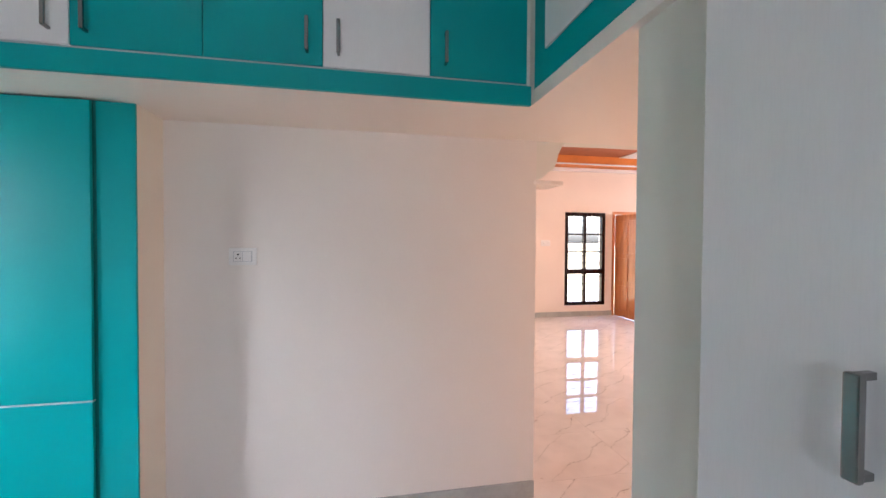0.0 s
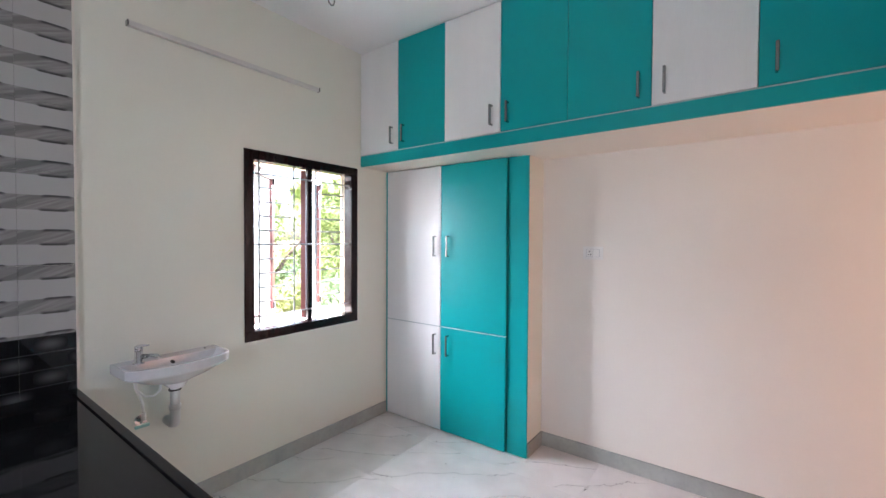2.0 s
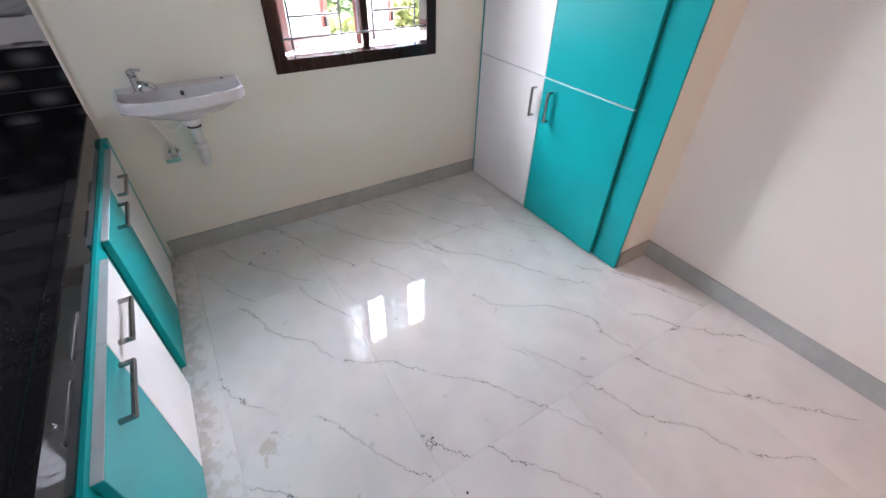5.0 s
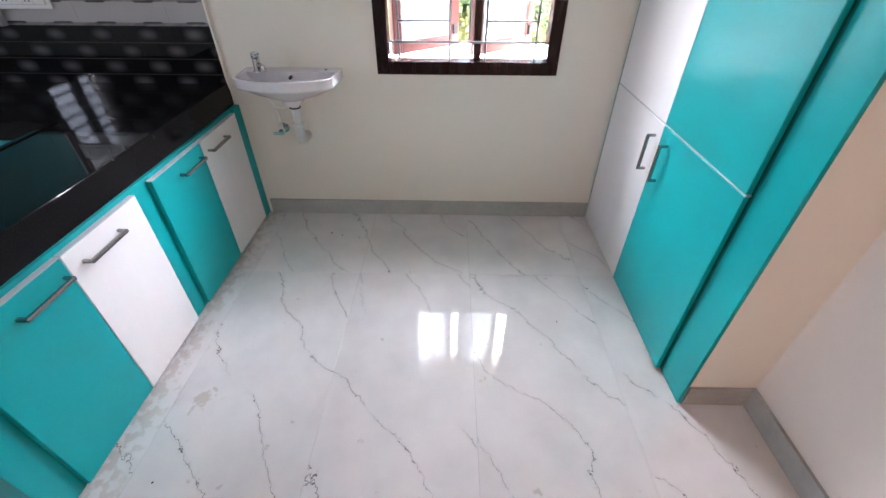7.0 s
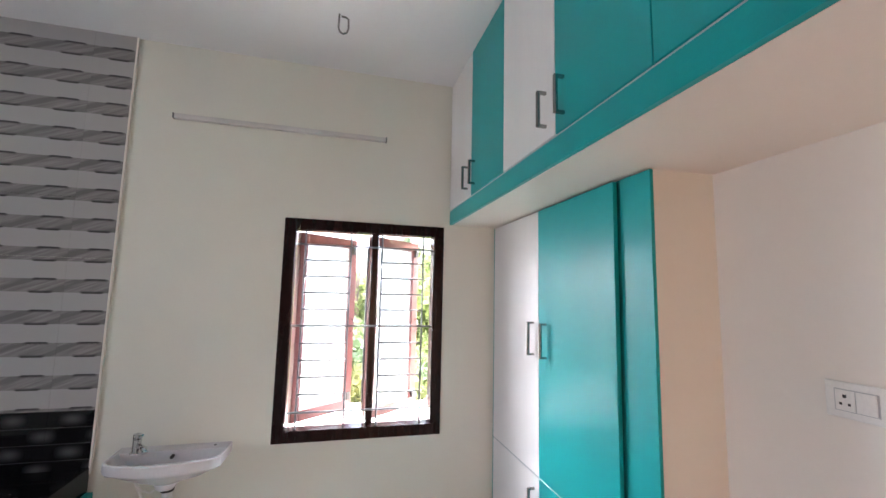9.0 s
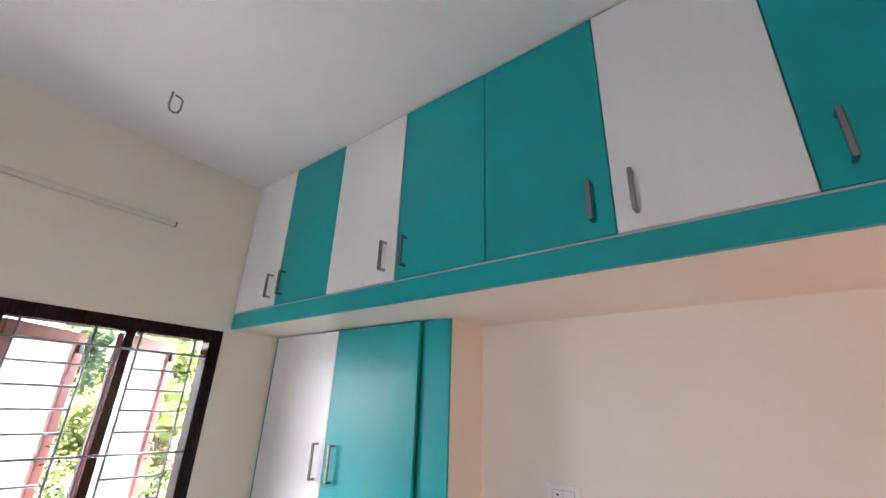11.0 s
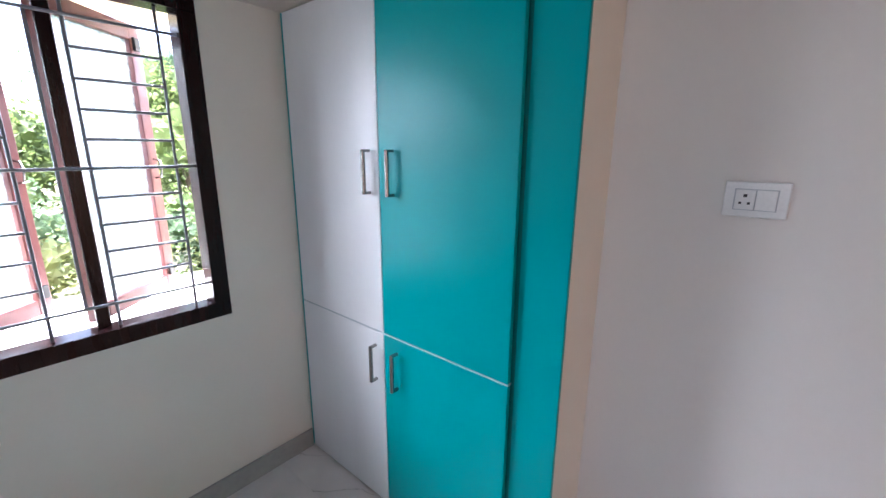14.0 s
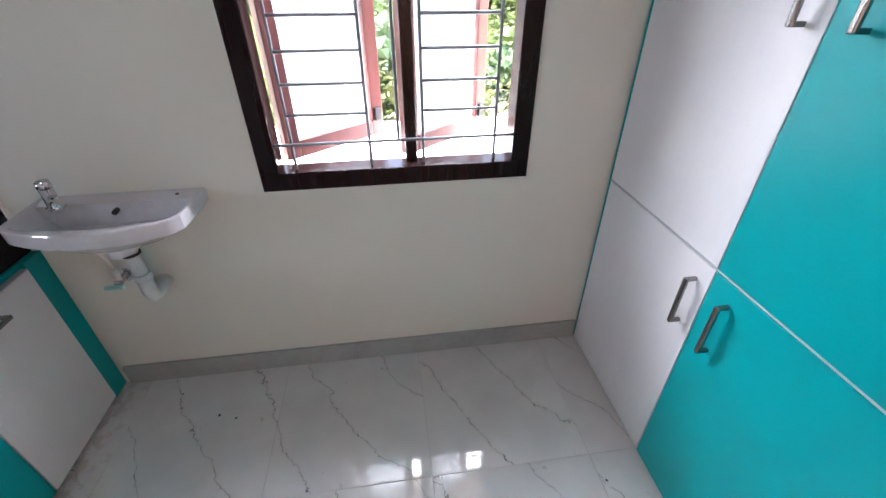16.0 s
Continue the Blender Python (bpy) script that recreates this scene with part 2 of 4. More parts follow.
def wave_tile(name, dark):
    """Glazed wall tile printed with rows of twisted ribbons."""
    m, nt, p = material(name)
    geo = node(nt, "ShaderNodeNewGeometry").outputs["Position"]
    sep = node(nt, "ShaderNodeSeparateXYZ", {0: geo})
    y, z = sep.outputs[1], sep.outputs[2]
    if dark:
        row = calc(nt, "DIVIDE", calc(nt, "SUBTRACT", z, 0.785), 0.0762)
        r = calc(nt, "FRACT", row)
        odd = calc(nt, "MULTIPLY", calc(nt, "MODULO", calc(nt, "FLOOR", row), 2.0), 0.5)
        u = calc(nt, "FRACT", calc(nt, "ADD", calc(nt, "DIVIDE", y, -0.235), odd))
        du = calc(nt, "ABSOLUTE", calc(nt, "SUBTRACT", u, 0.5))
        dr = calc(nt, "ABSOLUTE", calc(nt, "SUBTRACT", r, 0.5))
        # Glints of the waved black glaze, painted as soft grey spots.
        painted_glint = calc(nt, "MULTIPLY", node(nt, "ShaderNodeMapRange", {0: du, 1: 0.2, 2: 0.5, 3: 0.0, 4: 1.0}, interpolation_type="SMOOTHSTEP").outputs[0], calc(nt, "SUBTRACT", 1.0, node(nt, "ShaderNodeMapRange", {0: dr, 1: 0.0, 2: 0.5, 3: 0.0, 4: 1.0}, interpolation_type="SMOOTHSTEP").outputs[0]))
        c = mixed(nt, calc(nt, "MULTIPLY", painted_glint, 0.4), (0.005, 0.005, 0.006), (0.2, 0.2, 0.205))
        h = calc(nt, "MULTIPLY", ramp(nt, du, 0.1, 0.5), -1.0)
        # Joint lines between rows, lightened for the sheen on their lips.
        joint = ramp(nt, dr, 0.46, 0.5)
        c = mixed(nt, calc(nt, "MULTIPLY", joint, 0.6), c, (0.1, 0.1, 0.1))
    else:
        row = calc(nt, "DIVIDE", calc(nt, "SUBTRACT", z, 1.1492), 0.1555)
        r = calc(nt, "FRACT", row)
        rib = calc(nt, "DIVIDE", calc(nt, "SUBTRACT", r, 0.24), 0.52)
        along = calc(nt, "FLOORED_MODULO", calc(nt, "ADD", y, 3.47), 0.45)
        u = calc(nt, "ADD", calc(nt, "DIVIDE", along, -0.235), calc(nt, "MULTIPLY_ADD", rib, 0.06, TWIST))
        wave = calc(nt, "COSINE", calc(nt, "MULTIPLY", u, 6.2832))
        wob = node(nt, "ShaderNodeTexNoise", {"Vector": geo, "Scale": 25.0, "Detail": 3.0}).outputs[0]
        lens = ramp(nt, wave, 0.1, 0.5)
        upper = calc(nt, "MULTIPLY_ADD", lens, 0.055, 0.92)
        lower = calc(nt, "MULTIPLY_ADD", lens, -0.055, 0.08)
        inside = calc(nt, "MULTIPLY", ramp(nt, calc(nt, "SUBTRACT", rib, lower), 0.0, 0.03), ramp(nt, calc(nt, "SUBTRACT", upper, rib), 0.0, 0.03))
        slant = calc(nt, "ADD", u, calc(nt, "MULTIPLY", calc(nt, "SMOOTH_MIN", rib, 1.0, 0.3), 0.75))
        fold = ramp(nt, calc(nt, "COSINE", calc(nt, "MULTIPLY", calc(nt, "ADD", slant, 0.12), 6.2832)), 0.35, 1.0)
        fine = calc(nt, "MULTIPLY", calc(nt, "COSINE", calc(nt, "MULTIPLY", slant, 22.0)), 0.06)
        turned = node(nt, "ShaderNodeCombineXYZ", {0: slant, 1: calc(nt, "MULTIPLY", rib, 0.15), 2: calc(nt, "FLOOR", row)}).outputs[0]
        streak = node(nt, "ShaderNodeTexNoise", {"Vector": turned, "Scale": 9.0, "Detail": 3.0}).outputs[0]
        shade = calc(nt, "ADD", calc(nt, "ADD", ramp(nt, streak, 0.25, 0.75), fine), calc(nt, "MULTIPLY", fold, -0.7))
        ribc = mixed(nt, shade, (0.17, 0.165, 0.163), (0.31, 0.3, 0.295))
        up_edge = calc(nt, "MULTIPLY", ramp(nt, calc(nt, "SUBTRACT", rib, upper), -0.2, -0.09), lens)
        lo_edge = calc(nt, "MULTIPLY", ramp(nt, calc(nt, "SUBTRACT", lower, rib), -0.2, -0.09), lens)
        ribc = mixed(nt, calc(nt, "MULTIPLY", calc(nt, "MAXIMUM", up_edge, lo_edge), 0.85), ribc, (0.03, 0.03, 0.032))
        plain = mixed(nt, calc(nt, "MULTIPLY", wob, 0.25), (0.41, 0.40, 0.40), (0.36, 0.35, 0.35))
        c = mixed(nt, inside, plain, ribc)
        h = inside
    nt.links.new(c, p.inputs["Base Color"])
    p.inputs["Roughness"].default_value = 0.045 if dark else 0.07
    p.inputs["Specular IOR Level"].default_value = 0.35 if dark else 0.5
    b = node(nt, "ShaderNodeBump", {"Height": h, "Strength": 0.03 if dark else 0.15, "Distance": 0.003})
    nt.links.new(b.outputs[0], p.inputs["Normal"])
    return m


TILE_GREY = wave_tile("grey_ribbon_tile", False)
TILE_BLACK = wave_tile("black_wave_tile", True)


def granite():
    m, nt, p = material("black_granite")
    tc = node(nt, "ShaderNodeTexCoord").outputs["Object"]
    n1 = node(nt, "ShaderNodeTexNoise", {"Vector": tc, "Scale": 160.0, "Detail": 2.0}).outputs[0]
    n2 = node(nt, "ShaderNodeTexNoise", {"Vector": tc, "Scale": 28.0, "Detail": 3.0}).outputs[0]
    n3 = node(nt, "ShaderNodeTexNoise", {"Vector": tc, "Scale": 2.5, "Detail": 6.0}).outputs[0]
    c = mixed(nt, ramp(nt, n1, 0.5, 0.8), (0.008, 0.008, 0.009), (0.016, 0.016, 0.018))
    c = mixed(nt, calc(nt, "MULTIPLY", ramp(nt, n2, 0.745, 0.76), 0.5), c, (0.5, 0.5, 0.48))
    nt.links.new(c, p.inputs["Base Color"])
    p.inputs["Specular IOR Level"].default_value = 0.14
    nt.links.new(calc(nt, "MULTIPLY_ADD", ramp(nt, n3, 0.4, 0.7), 0.05, 0.03), p.inputs["Roughness"])
    return m


GRANITE = granite()


def frosted_glass():
    """Figured glass: half clear refraction, half milky scatter, with a pressed zigzag relief."""
    m, nt, p = material("frosted_pattern_glass")
    p.inputs["Base Color"].default_value = (0.68, 0.75, 0.73, 1)
    p.inputs["Transmission Weight"].default_value = 1.0
    p.inputs["Roughness"].default_value = 0.2
    p.inputs["IOR"].default_value = 1.45
    tc = node(nt, "ShaderNodeTexCoord").outputs["Object"]
    sep = node(nt, "ShaderNodeSeparateXYZ", {0: tc})
    y, z = sep.outputs[1], sep.outputs[2]
    fold = calc(nt, "PINGPONG", calc(nt, "MULTIPLY", y, 1.0), 0.03)
    band = calc(nt, "FRACT", calc(nt, "DIVIDE", calc(nt, "ADD", z, calc(nt, "MULTIPLY", fold, 1.0)), 0.05))
    step = ramp(nt, calc(nt, "ABSOLUTE", calc(nt, "SUBTRACT", band, 0.5)), 0.18, 0.26)
    hatch = calc(nt, "SINE", calc(nt, "MULTIPLY", calc(nt, "ADD", y, calc(nt, "MULTIPLY", z, 0.7)), 900.0))
    h = calc(nt, "ADD", step, calc(nt, "MULTIPLY", hatch, 0.12))
    b = node(nt, "ShaderNodeBump", {"Height": h, "Strength": 1.0, "Distance": 0.005})
    nt.links.new(b.outputs[0], p.inputs["Normal"])
    milk = mixed(nt, step, (0.15, 0.17, 0.165), (0.26, 0.28, 0.275))
    tr = node(nt, "ShaderNodeBsdfTranslucent", {0: milk})
    mx = node(nt, "ShaderNodeMixShader", {0: 0.3, 1: p.outputs[0], 2: tr.outputs[0]})
    nt.links.new(mx.outputs[0], nt.nodes["Material Output"].inputs[0])
    return m


FROST = frosted_glass()


# ---- mesh helpers ----
def boxes(*items, bevel=0.0):
    """One bmesh of boxes, each (x0, x1, y0, y1, z0, z1)."""
    bm = bmesh.new()
    for x0, x1, y0, y1, z0, z1 in items:
        m = Matrix.Translation(((x0 + x1) / 2, (y0 + y1) / 2, (z0 + z1) / 2)) @ Matrix.Diagonal((abs(x1 - x0), abs(y1 - y0), abs(z1 - z0), 1))
        bmesh.ops.create_cube(bm, size=1, matrix=m)
    if bevel:
        bmesh.ops.bevel(bm, geom=bm.edges[:], offset=bevel, segments=2, affect="EDGES", profile=0.5)
    return bm


def tube(bm, points, radius, sides=10, caps=True):
    """A round tube along points, added to bm."""
    rings = []
    pts = [Vector(p) for p in points]
    for i, p in enumerate(pts):
        d = (pts[min(i + 1, len(pts) - 1)] - pts[max(i - 1, 0)]).normalized()
        a = d.orthogonal().normalized() if i == 0 else (rings[-1][1] - d * rings[-1][1].dot(d)).normalized()
        b = d.cross(a)
        r = radius[i] if isinstance(radius, (list, tuple)) else radius
        rings.append(([bm.verts.new(p + (a * math.cos(q) + b * math.sin(q)) * r) for q in [2 * math.pi * k / sides for k in range(sides)]], a))
    for (r0, _), (r1, _) in zip(rings, rings[1:]):
        for k in range(sides):
            f = bm.faces.new((r0[k], r0[(k + 1) % sides], r1[(k + 1) % sides], r1[k]))
            f.smooth = True
    if caps:
        bm.faces.new(rings[0][0][::-1])
        bm.faces.new(rings[-1][0])
    return bm


def mesh_of(name, bm, mat):
    me = bpy.data.meshes.new(name)
    bm.normal_update()
    bm.to_mesh(me)
    bm.free()
    me.materials.append(mat)
    return me


def part(name, bm, mat, parent, label="", kind=""):
    ob = new(name, mesh_of(name, bm, mat))
    ob.parent = parent
    return tagged(ob, label=label, kind=kind)


def thing(name, at, label, category, group="", kind=""):
    e = new(name)
    e.matrix_world = pose(*at)
    bpy.context.view_layer.update()
    return tagged(e, label, category, group, kind)


def structure(name, bm, mat, label):
    return tagged(new(name, mesh_of(name, bm, mat)), label=label, kind="structure")


# ---- the large structure ----
TOP, LOFT, WEST_END = 3.05, 2.13, -4.7
wall_west = structure("wall_west", boxes((-0.13, 0, -1.552, -0.633, 0, 0.88), (-0.13, 0, -1.552, -0.633, 2.102, TOP), (-0.13, 0, -4.9, -1.552, 0, TOP), (-0.13, 0, -0.633, 0.2, 0, TOP)), CREAM, "smooth cream painted wall with a barred window")
wall_north = structure("wall_north", boxes((0, 3.33, 0, 0.2, 0, TOP)), CREAM_HALL_GLOW, "smooth cream painted wall behind the wardrobe")
structure("nib_wall", boxes((1.262, 1.343, -0.254, 0, 0, LOFT)), CREAM, "short cream plastered return wall beside the wardrobe")
wall_south = structure("wall_south", boxes((-0.2, 1.32, -4.9, WEST_END, 0, TOP), (2.08, 3.25, -4.9, WEST_END, 0, TOP), (1.32, 2.08, -4.9, WEST_END, 0, 1.22), (1.32, 2.08, -4.9, WEST_END, 2.18, TOP)), CREAM, "cream kitchen wall with a window opening")
wall_east = structure("wall_east", boxes((3.07, 3.25, WEST_END, -1.257, 0, TOP)), CREAM, "cream painted wall beside the passage")
structure("passage_wall", boxes((3.25, 4.8, -1.45, -1.257, 0, 3.05), (4.6, 4.8, -1.257, 0.0, 0, LOFT)), CREAM, "cream wall of the short passage to the hall")
structure("loft_slab", boxes((0.0, 3.04, -0.568, 0, LOFT, 2.2), (3.04, 4.6, -1.257, 0, LOFT, 2.19)), SOFFIT, "pale cream plastered slab under the loft cupboards")
structure("loft_side_beam", boxes((3.04, 3.07, -2.4, -1.257, LOFT, 2.19)), SOFFIT, "pale cream beam edge")
structure("ceiling", boxes((-0.2, 3.25, -4.9, 0.2, TOP, TOP + 0.15), (3.25, 4.8, -1.45, 0.2, TOP, TOP + 0.15)), WHITEWASH, "plain white painted ceiling")
structure("passage_upper_wall", boxes((4.6, 4.8, -1.45, 0.0, 2.19, TOP), (3.33, 4.8, 0, 0.2, 2.19, TOP)), CREAM, "cream wall above the passage")

# the arch to the hall
bm = bmesh.new()
ARCH = [(3.33, 2.19), (3.33, 1.90), (3.37, 1.915), (3.405, 1.95), (3.435, 1.965), (3.455, 2.0), (3.47, 2.06), (3.5, 2.12), (3.56, 2.155), (4.1, 2.165), (4.35, 2.165), (4.43, 2.11), (4.475, 2.05), (4.495, 2.0), (4.515, 1.965), (4.545, 1.95), (4.58, 1.915), (4.6, 1.90), (4.8, 1.90), (4.8, 2.19)]
for (xa, za), (xb, zb) in zip(ARCH[1:-1], ARCH[2:-1]):
    c = [bm.verts.new(p) for p in ((xa, 0, za), (xb, 0, zb), (xb, 0, 2.19), (xa, 0, 2.19), (xa, 0.2, za), (xb, 0.2, zb), (xb, 0.2, 2.19), (xa, 0.2, 2.19))]
    for f in ((0, 1, 2, 3), (7, 6, 5, 4), (0, 4, 5, 1), (3, 2, 6, 7)):
        bm.faces.new([c[k] for k in f])
bmesh.ops.remove_doubles(bm, verts=bm.verts[:], dist=0.0005)
bmesh.ops.recalc_face_normals(bm, faces=bm.faces[:])
structure("arch", bm, CREAM, "cream ogee arch over the opening to the hall")
structure("arch_moulding", boxes((3.315, 3.50, -0.012, 0.212, 1.874, 1.898), bevel=0.006), SOFFIT, "narrow cream moulding at the foot of the arch")
structure("arch_pier", boxes((4.6, 4.8, 0, 0.2, 0, 1.9)), CREAM, "cream pier of the arch")

# the hall beyond
hall_wall = structure("hall_wall", boxes((1.4, 6.39, 5.4, 5.6, 0, 3.4), (7.26, 7.5, 5.4, 5.6, 0, 3.4), (8.5, 10.6, 5.4, 5.6, 0, 3.4), (6.39, 7.26, 5.4, 5.6, 0, 0.25), (6.39, 7.26, 5.4, 5.6, 2.11, 3.4), (7.5, 8.5, 5.4, 5.6, 2.1, 3.4)), PEACH, "peach painted hall wall with window and door")
structure("hall_side_wall", boxes((1.4, 1.6, 0.2, 5.4, 0, 3.4), (10.4, 10.6, 0.2, 5.4, 0, 3.4), (4.8, 10.6, 0, 0.2, 0, 3.4), (1.6, 4.8, 0.2, 0.22, 2.165, 3.4)), PEACH, "peach painted side walls of the hall")
structure("hall_ceiling", boxes((1.4, 10.6, 0.0, 5.6, 3.4, 3.5), (1.6, 10.4, 0.4, 5.0, 3.2, 3.22)), RUST, "rust painted false ceiling of the hall")
structure("hall_ceiling_band", boxes((1.6, 10.4, 5.0, 5.03, 3.035, 3.2), (1.6, 10.4, 5.03, 5.4, 3.035, 3.06)), ORANGE, "orange band round the false ceiling")
structure("hall_ceiling_strip", boxes((5.2, 5.6, 0.4, 4.99, 3.185, 3.197), (7.3, 7.7, 0.4, 4.99, 3.185, 3.197)), WHITEWASH, "white strips on the false ceiling")
structure("hall_cornice", boxes((1.6, 10.4, 5.33, 5.4, 2.96, 3.03), (1.6, 10.4, 4.97, 5.0, 3.02, 3.05), bevel=0.008), WHITEWASH, "white plaster cornice of the hall")


# baseboards
structure("baseboard", boxes((0, 0.012, -2.33, -0.29, 0, 0.1), (1.343, 3.33, -0.012, 0, 0, 0.1), (1.343, 1.355, -0.25, -0.012, 0, 0.1), (1.6, 7.45, 5.388, 5.4, 0, 0.1), (3.058, 3.07, -1.55, -1.257, 0, 0.1), (3.07, 4.6, -1.257, -1.245, 0, 0.1)), SKIRT, "grey polished tile skirting")
structure("tile_edge_bead", boxes((0, 0.0135, -2.378, -2.369, 0.79, TOP)), SOFFIT, "pale plaster bead at the edge of the tiling")


# ---- windows ----
def window_frame(y0, y1, z0, z1, w, x0, x1):
    return boxes((x0, x1, y0, y1, z0, z0 + w), (x0, x1, y0, y1, z1 - w, z1), (x0, x1, y0, y0 + w, z0 + w, z1 - w), (x0, x1, y1 - w, y1, z0 + w, z1 - w), bevel=0.003)


window_1 = thing("window_1", (0, -1.09, 0.88), "dark brown wooden window with two outward-open frosted casements and an iron grille", "window", kind="structure")


def at_window(bm):
    bmesh.ops.translate(bm, verts=bm.verts, vec=(0, 1.09, -0.88))
    return bm


part("window_frame", at_window(window_frame(-1.562, -0.623, 0.87, 2.112, 0.064, -0.085, 0.007)), FRAME_WOOD, window_1)
part("mullion", at_window(boxes((-0.07, -0.042, -1.062, -1.022, 0.934, 2.048), bevel=0.004)), FRAME_WOOD, window_1)
BARX = -0.03
for y, z0, z1 in ((-1.445, 0.92, 2.06), (-1.185, 0.92, 2.06), (-1.085, 1.022, 1.966), (-1.0, 0.92, 2.06), (-0.745, 0.92, 2.06)):
    part("grille_bar", at_window(tube(bmesh.new(), [(BARX, y, z0), (BARX, y, z1)], 0.0055, 8)), GRILLE, window_1)
for z in (1.022, 1.499, 1.966):
    part("grille_rail", at_window(tube(bmesh.new(), [(BARX + 0.008, -1.51, z), (BARX + 0.008, -0.67, z)], 0.0055, 8)), GRILLE, window_1)
for ya, yb in ((-1.445, -1.185), (-1.0, -0.745)):
    for k in range(1, 5):
        for base in (1.022, 1.499):
            z = base + k * 0.0945
            part("grille_rung", at_window(tube(bmesh.new(), [(BARX, ya, z), (BARX, yb, z)], 0.005, 8)), GRILLE, window_1)


def casement(hinge_y, angle):
    """A shutter hinged at its south stile, turned outward."""
    e = new("casement")
    e.parent = window_1
    e.matrix_basis = pose(-0.095, hinge_y + 1.09, 0.0, 0, 0, angle)
    tagged(e, label="open red-brown casement with frosted glass")
    w, z0, z1 = 0.44, 0.065, 1.165
    part("casement_frame", boxes((-0.02, 0.02, 0, 0.055, z0, z1), (-0.02, 0.02, w - 0.055, w, z0, z1), (-0.02, 0.02, 0.055, w - 0.055, z0, z0 + 0.06), (-0.02, 0.02, 0.055, w - 0.055, z1 - 0.06, z1), bevel=0.003), RED_WOOD, e)
    part("pane", boxes((-0.003, 0.003, 0.052, w - 0.052, z0 + 0.055, z1 - 0.055)), FROST, e).visible_shadow = False
    part("pull", tube(bmesh.new(), [(0.02, w - 0.028, 0.56), (0.045, w - 0.028, 0.565), (0.052, w - 0.028, 0.6), (0.045, w - 0.028, 0.635), (0.02, w - 0.028, 0.64)], 0.004, 8), STEEL, e)
    for z in (z0 + 0.06, z1 - 0.1):
        part("bolt", boxes((0.02, 0.032, w - 0.045, w - 0.015, z, z + 0.05), bevel=0.003), DARK, e)
    return e


casement(-1.488, 39.3)
casement(-1.064, 39.3)

structure("window_ledge", boxes((-0.77, -0.13, -2.1, -0.1, 0.80, 0.872)), SLAB, "whitewashed projecting slab below the window")
structure("window_sunshade", boxes((-0.52, -0.13, -2.1, -0.1, 2.108, 2.2)), PLASTER, "cream plastered sunshade slab above the window")
structure("window_fins", boxes((-0.24, -0.13, -0.6, -0.5, 0.872, 2.108), (-0.24, -0.13, -1.7, -1.6, 0.872, 2.108)), PLASTER, "cream plastered side fins of the window")

window_2 = thing("window_2", (1.7, WEST_END, 1.22), "dark wooden kitchen window with a simple iron grille", "window", kind="structure")
part("window_frame", boxes((-0.38, 0.38, -0.08, 0.006, 0, 0.05), (-0.38, 0.38, -0.08, 0.006, 0.91, 0.96), (-0.38, -0.33, -0.08, 0.006, 0.05, 0.91), (0.33, 0.38, -0.08, 0.006, 0.05, 0.91), (-0.025, 0.025, -0.08, 0.006, 0.05, 0.91), bevel=0.003), FRAME_WOOD, window_2)
for k in range(8):
    part("grille_bar", tube(bmesh.new(), [(-0.36, -0.02, 0.12 + k * 0.103), (0.36, -0.02, 0.12 + k * 0.103)], 0.013, 8), GRILLE, window_2)

window_3 = thing("window_3", (6.825, 5.4, 0.23), "tall dark framed hall window with grille bars", "window", kind="structure")
part("window_frame", boxes((-0.45, 0.45, -0.01, 0.08, 0, 0.07), (-0.45, 0.45, -0.01, 0.08, 1.82, 1.9), (-0.45, -0.38, -0.01, 0.08, 0.07, 1.82), (0.38, 0.45, -0.01, 0.08, 0.07, 1.82), (-0.38, 0.38, -0.01, 0.08, 0.64, 0.74), (-0.025, 0.025, -0.005, 0.075, 0.07, 0.64), (-0.025, 0.025, -0.005, 0.075, 0.74, 1.82), (-0.38, 0.38, 0.0, 0.07, 1.08, 1.11), (-0.38, 0.38, 0.0, 0.07, 1.44, 1.47), bevel=0.003), FRAME_WOOD, window_3)
for k in range(12):
    part("grille_bar", tube(bmesh.new(), [(-0.4, 0.1, 0.14 + k * 0.145), (0.4, 0.1, 0.14 + k * 0.145)], 0.006, 6), GRILLE, window_3)

door_1 = thing("door_1", (7.5, 5.4, 0), "open polished orange teak front door with carved panels", "door", kind="structure")
part("door_frame", boxes((-0.06, 0.0, -0.01, 0.14, 0, 2.1), (1.0, 1.06, -0.01, 0.14, 0, 2.1), (-0.06, 1.06, -0.01, 0.14, 2.1, 2.16), bevel=0.004), TEAK, door_1)
leaf = part("door_leaf", boxes((0.0, 0.045, -0.95, -0.012, 0.01, 2.08), bevel=0.004), TEAK, door_1)
for z0, z1 in ((0.15, 0.65), (0.75, 1.2), (1.3, 1.95)):
    part("panel", boxes((-0.012, 0.0, -0.83, -0.5, z0, z1), (-0.012, 0.0, -0.44, -0.12, z0, z1), bevel=0.005), TEAK, door_1)
part("door_handle", boxes((-0.05, -0.01, -0.92, -0.86, 0.95, 1.2), bevel=0.008), CHROME, door_1, "bright metal door handle")
# Unseen slab, added to stop a sun patch on the kitchen floor.
structure("window_sun_block", boxes((0.9, 2.6, -5.9, -4.9, 2.3, 2.4)), SLAB, "added unseen slab that keeps the sun out of the kitchen window")
structure("door_threshold", boxes((7.5, 8.5, 5.4, 5.6, 0, 0.02)), SKIRT, "grey stone threshold")


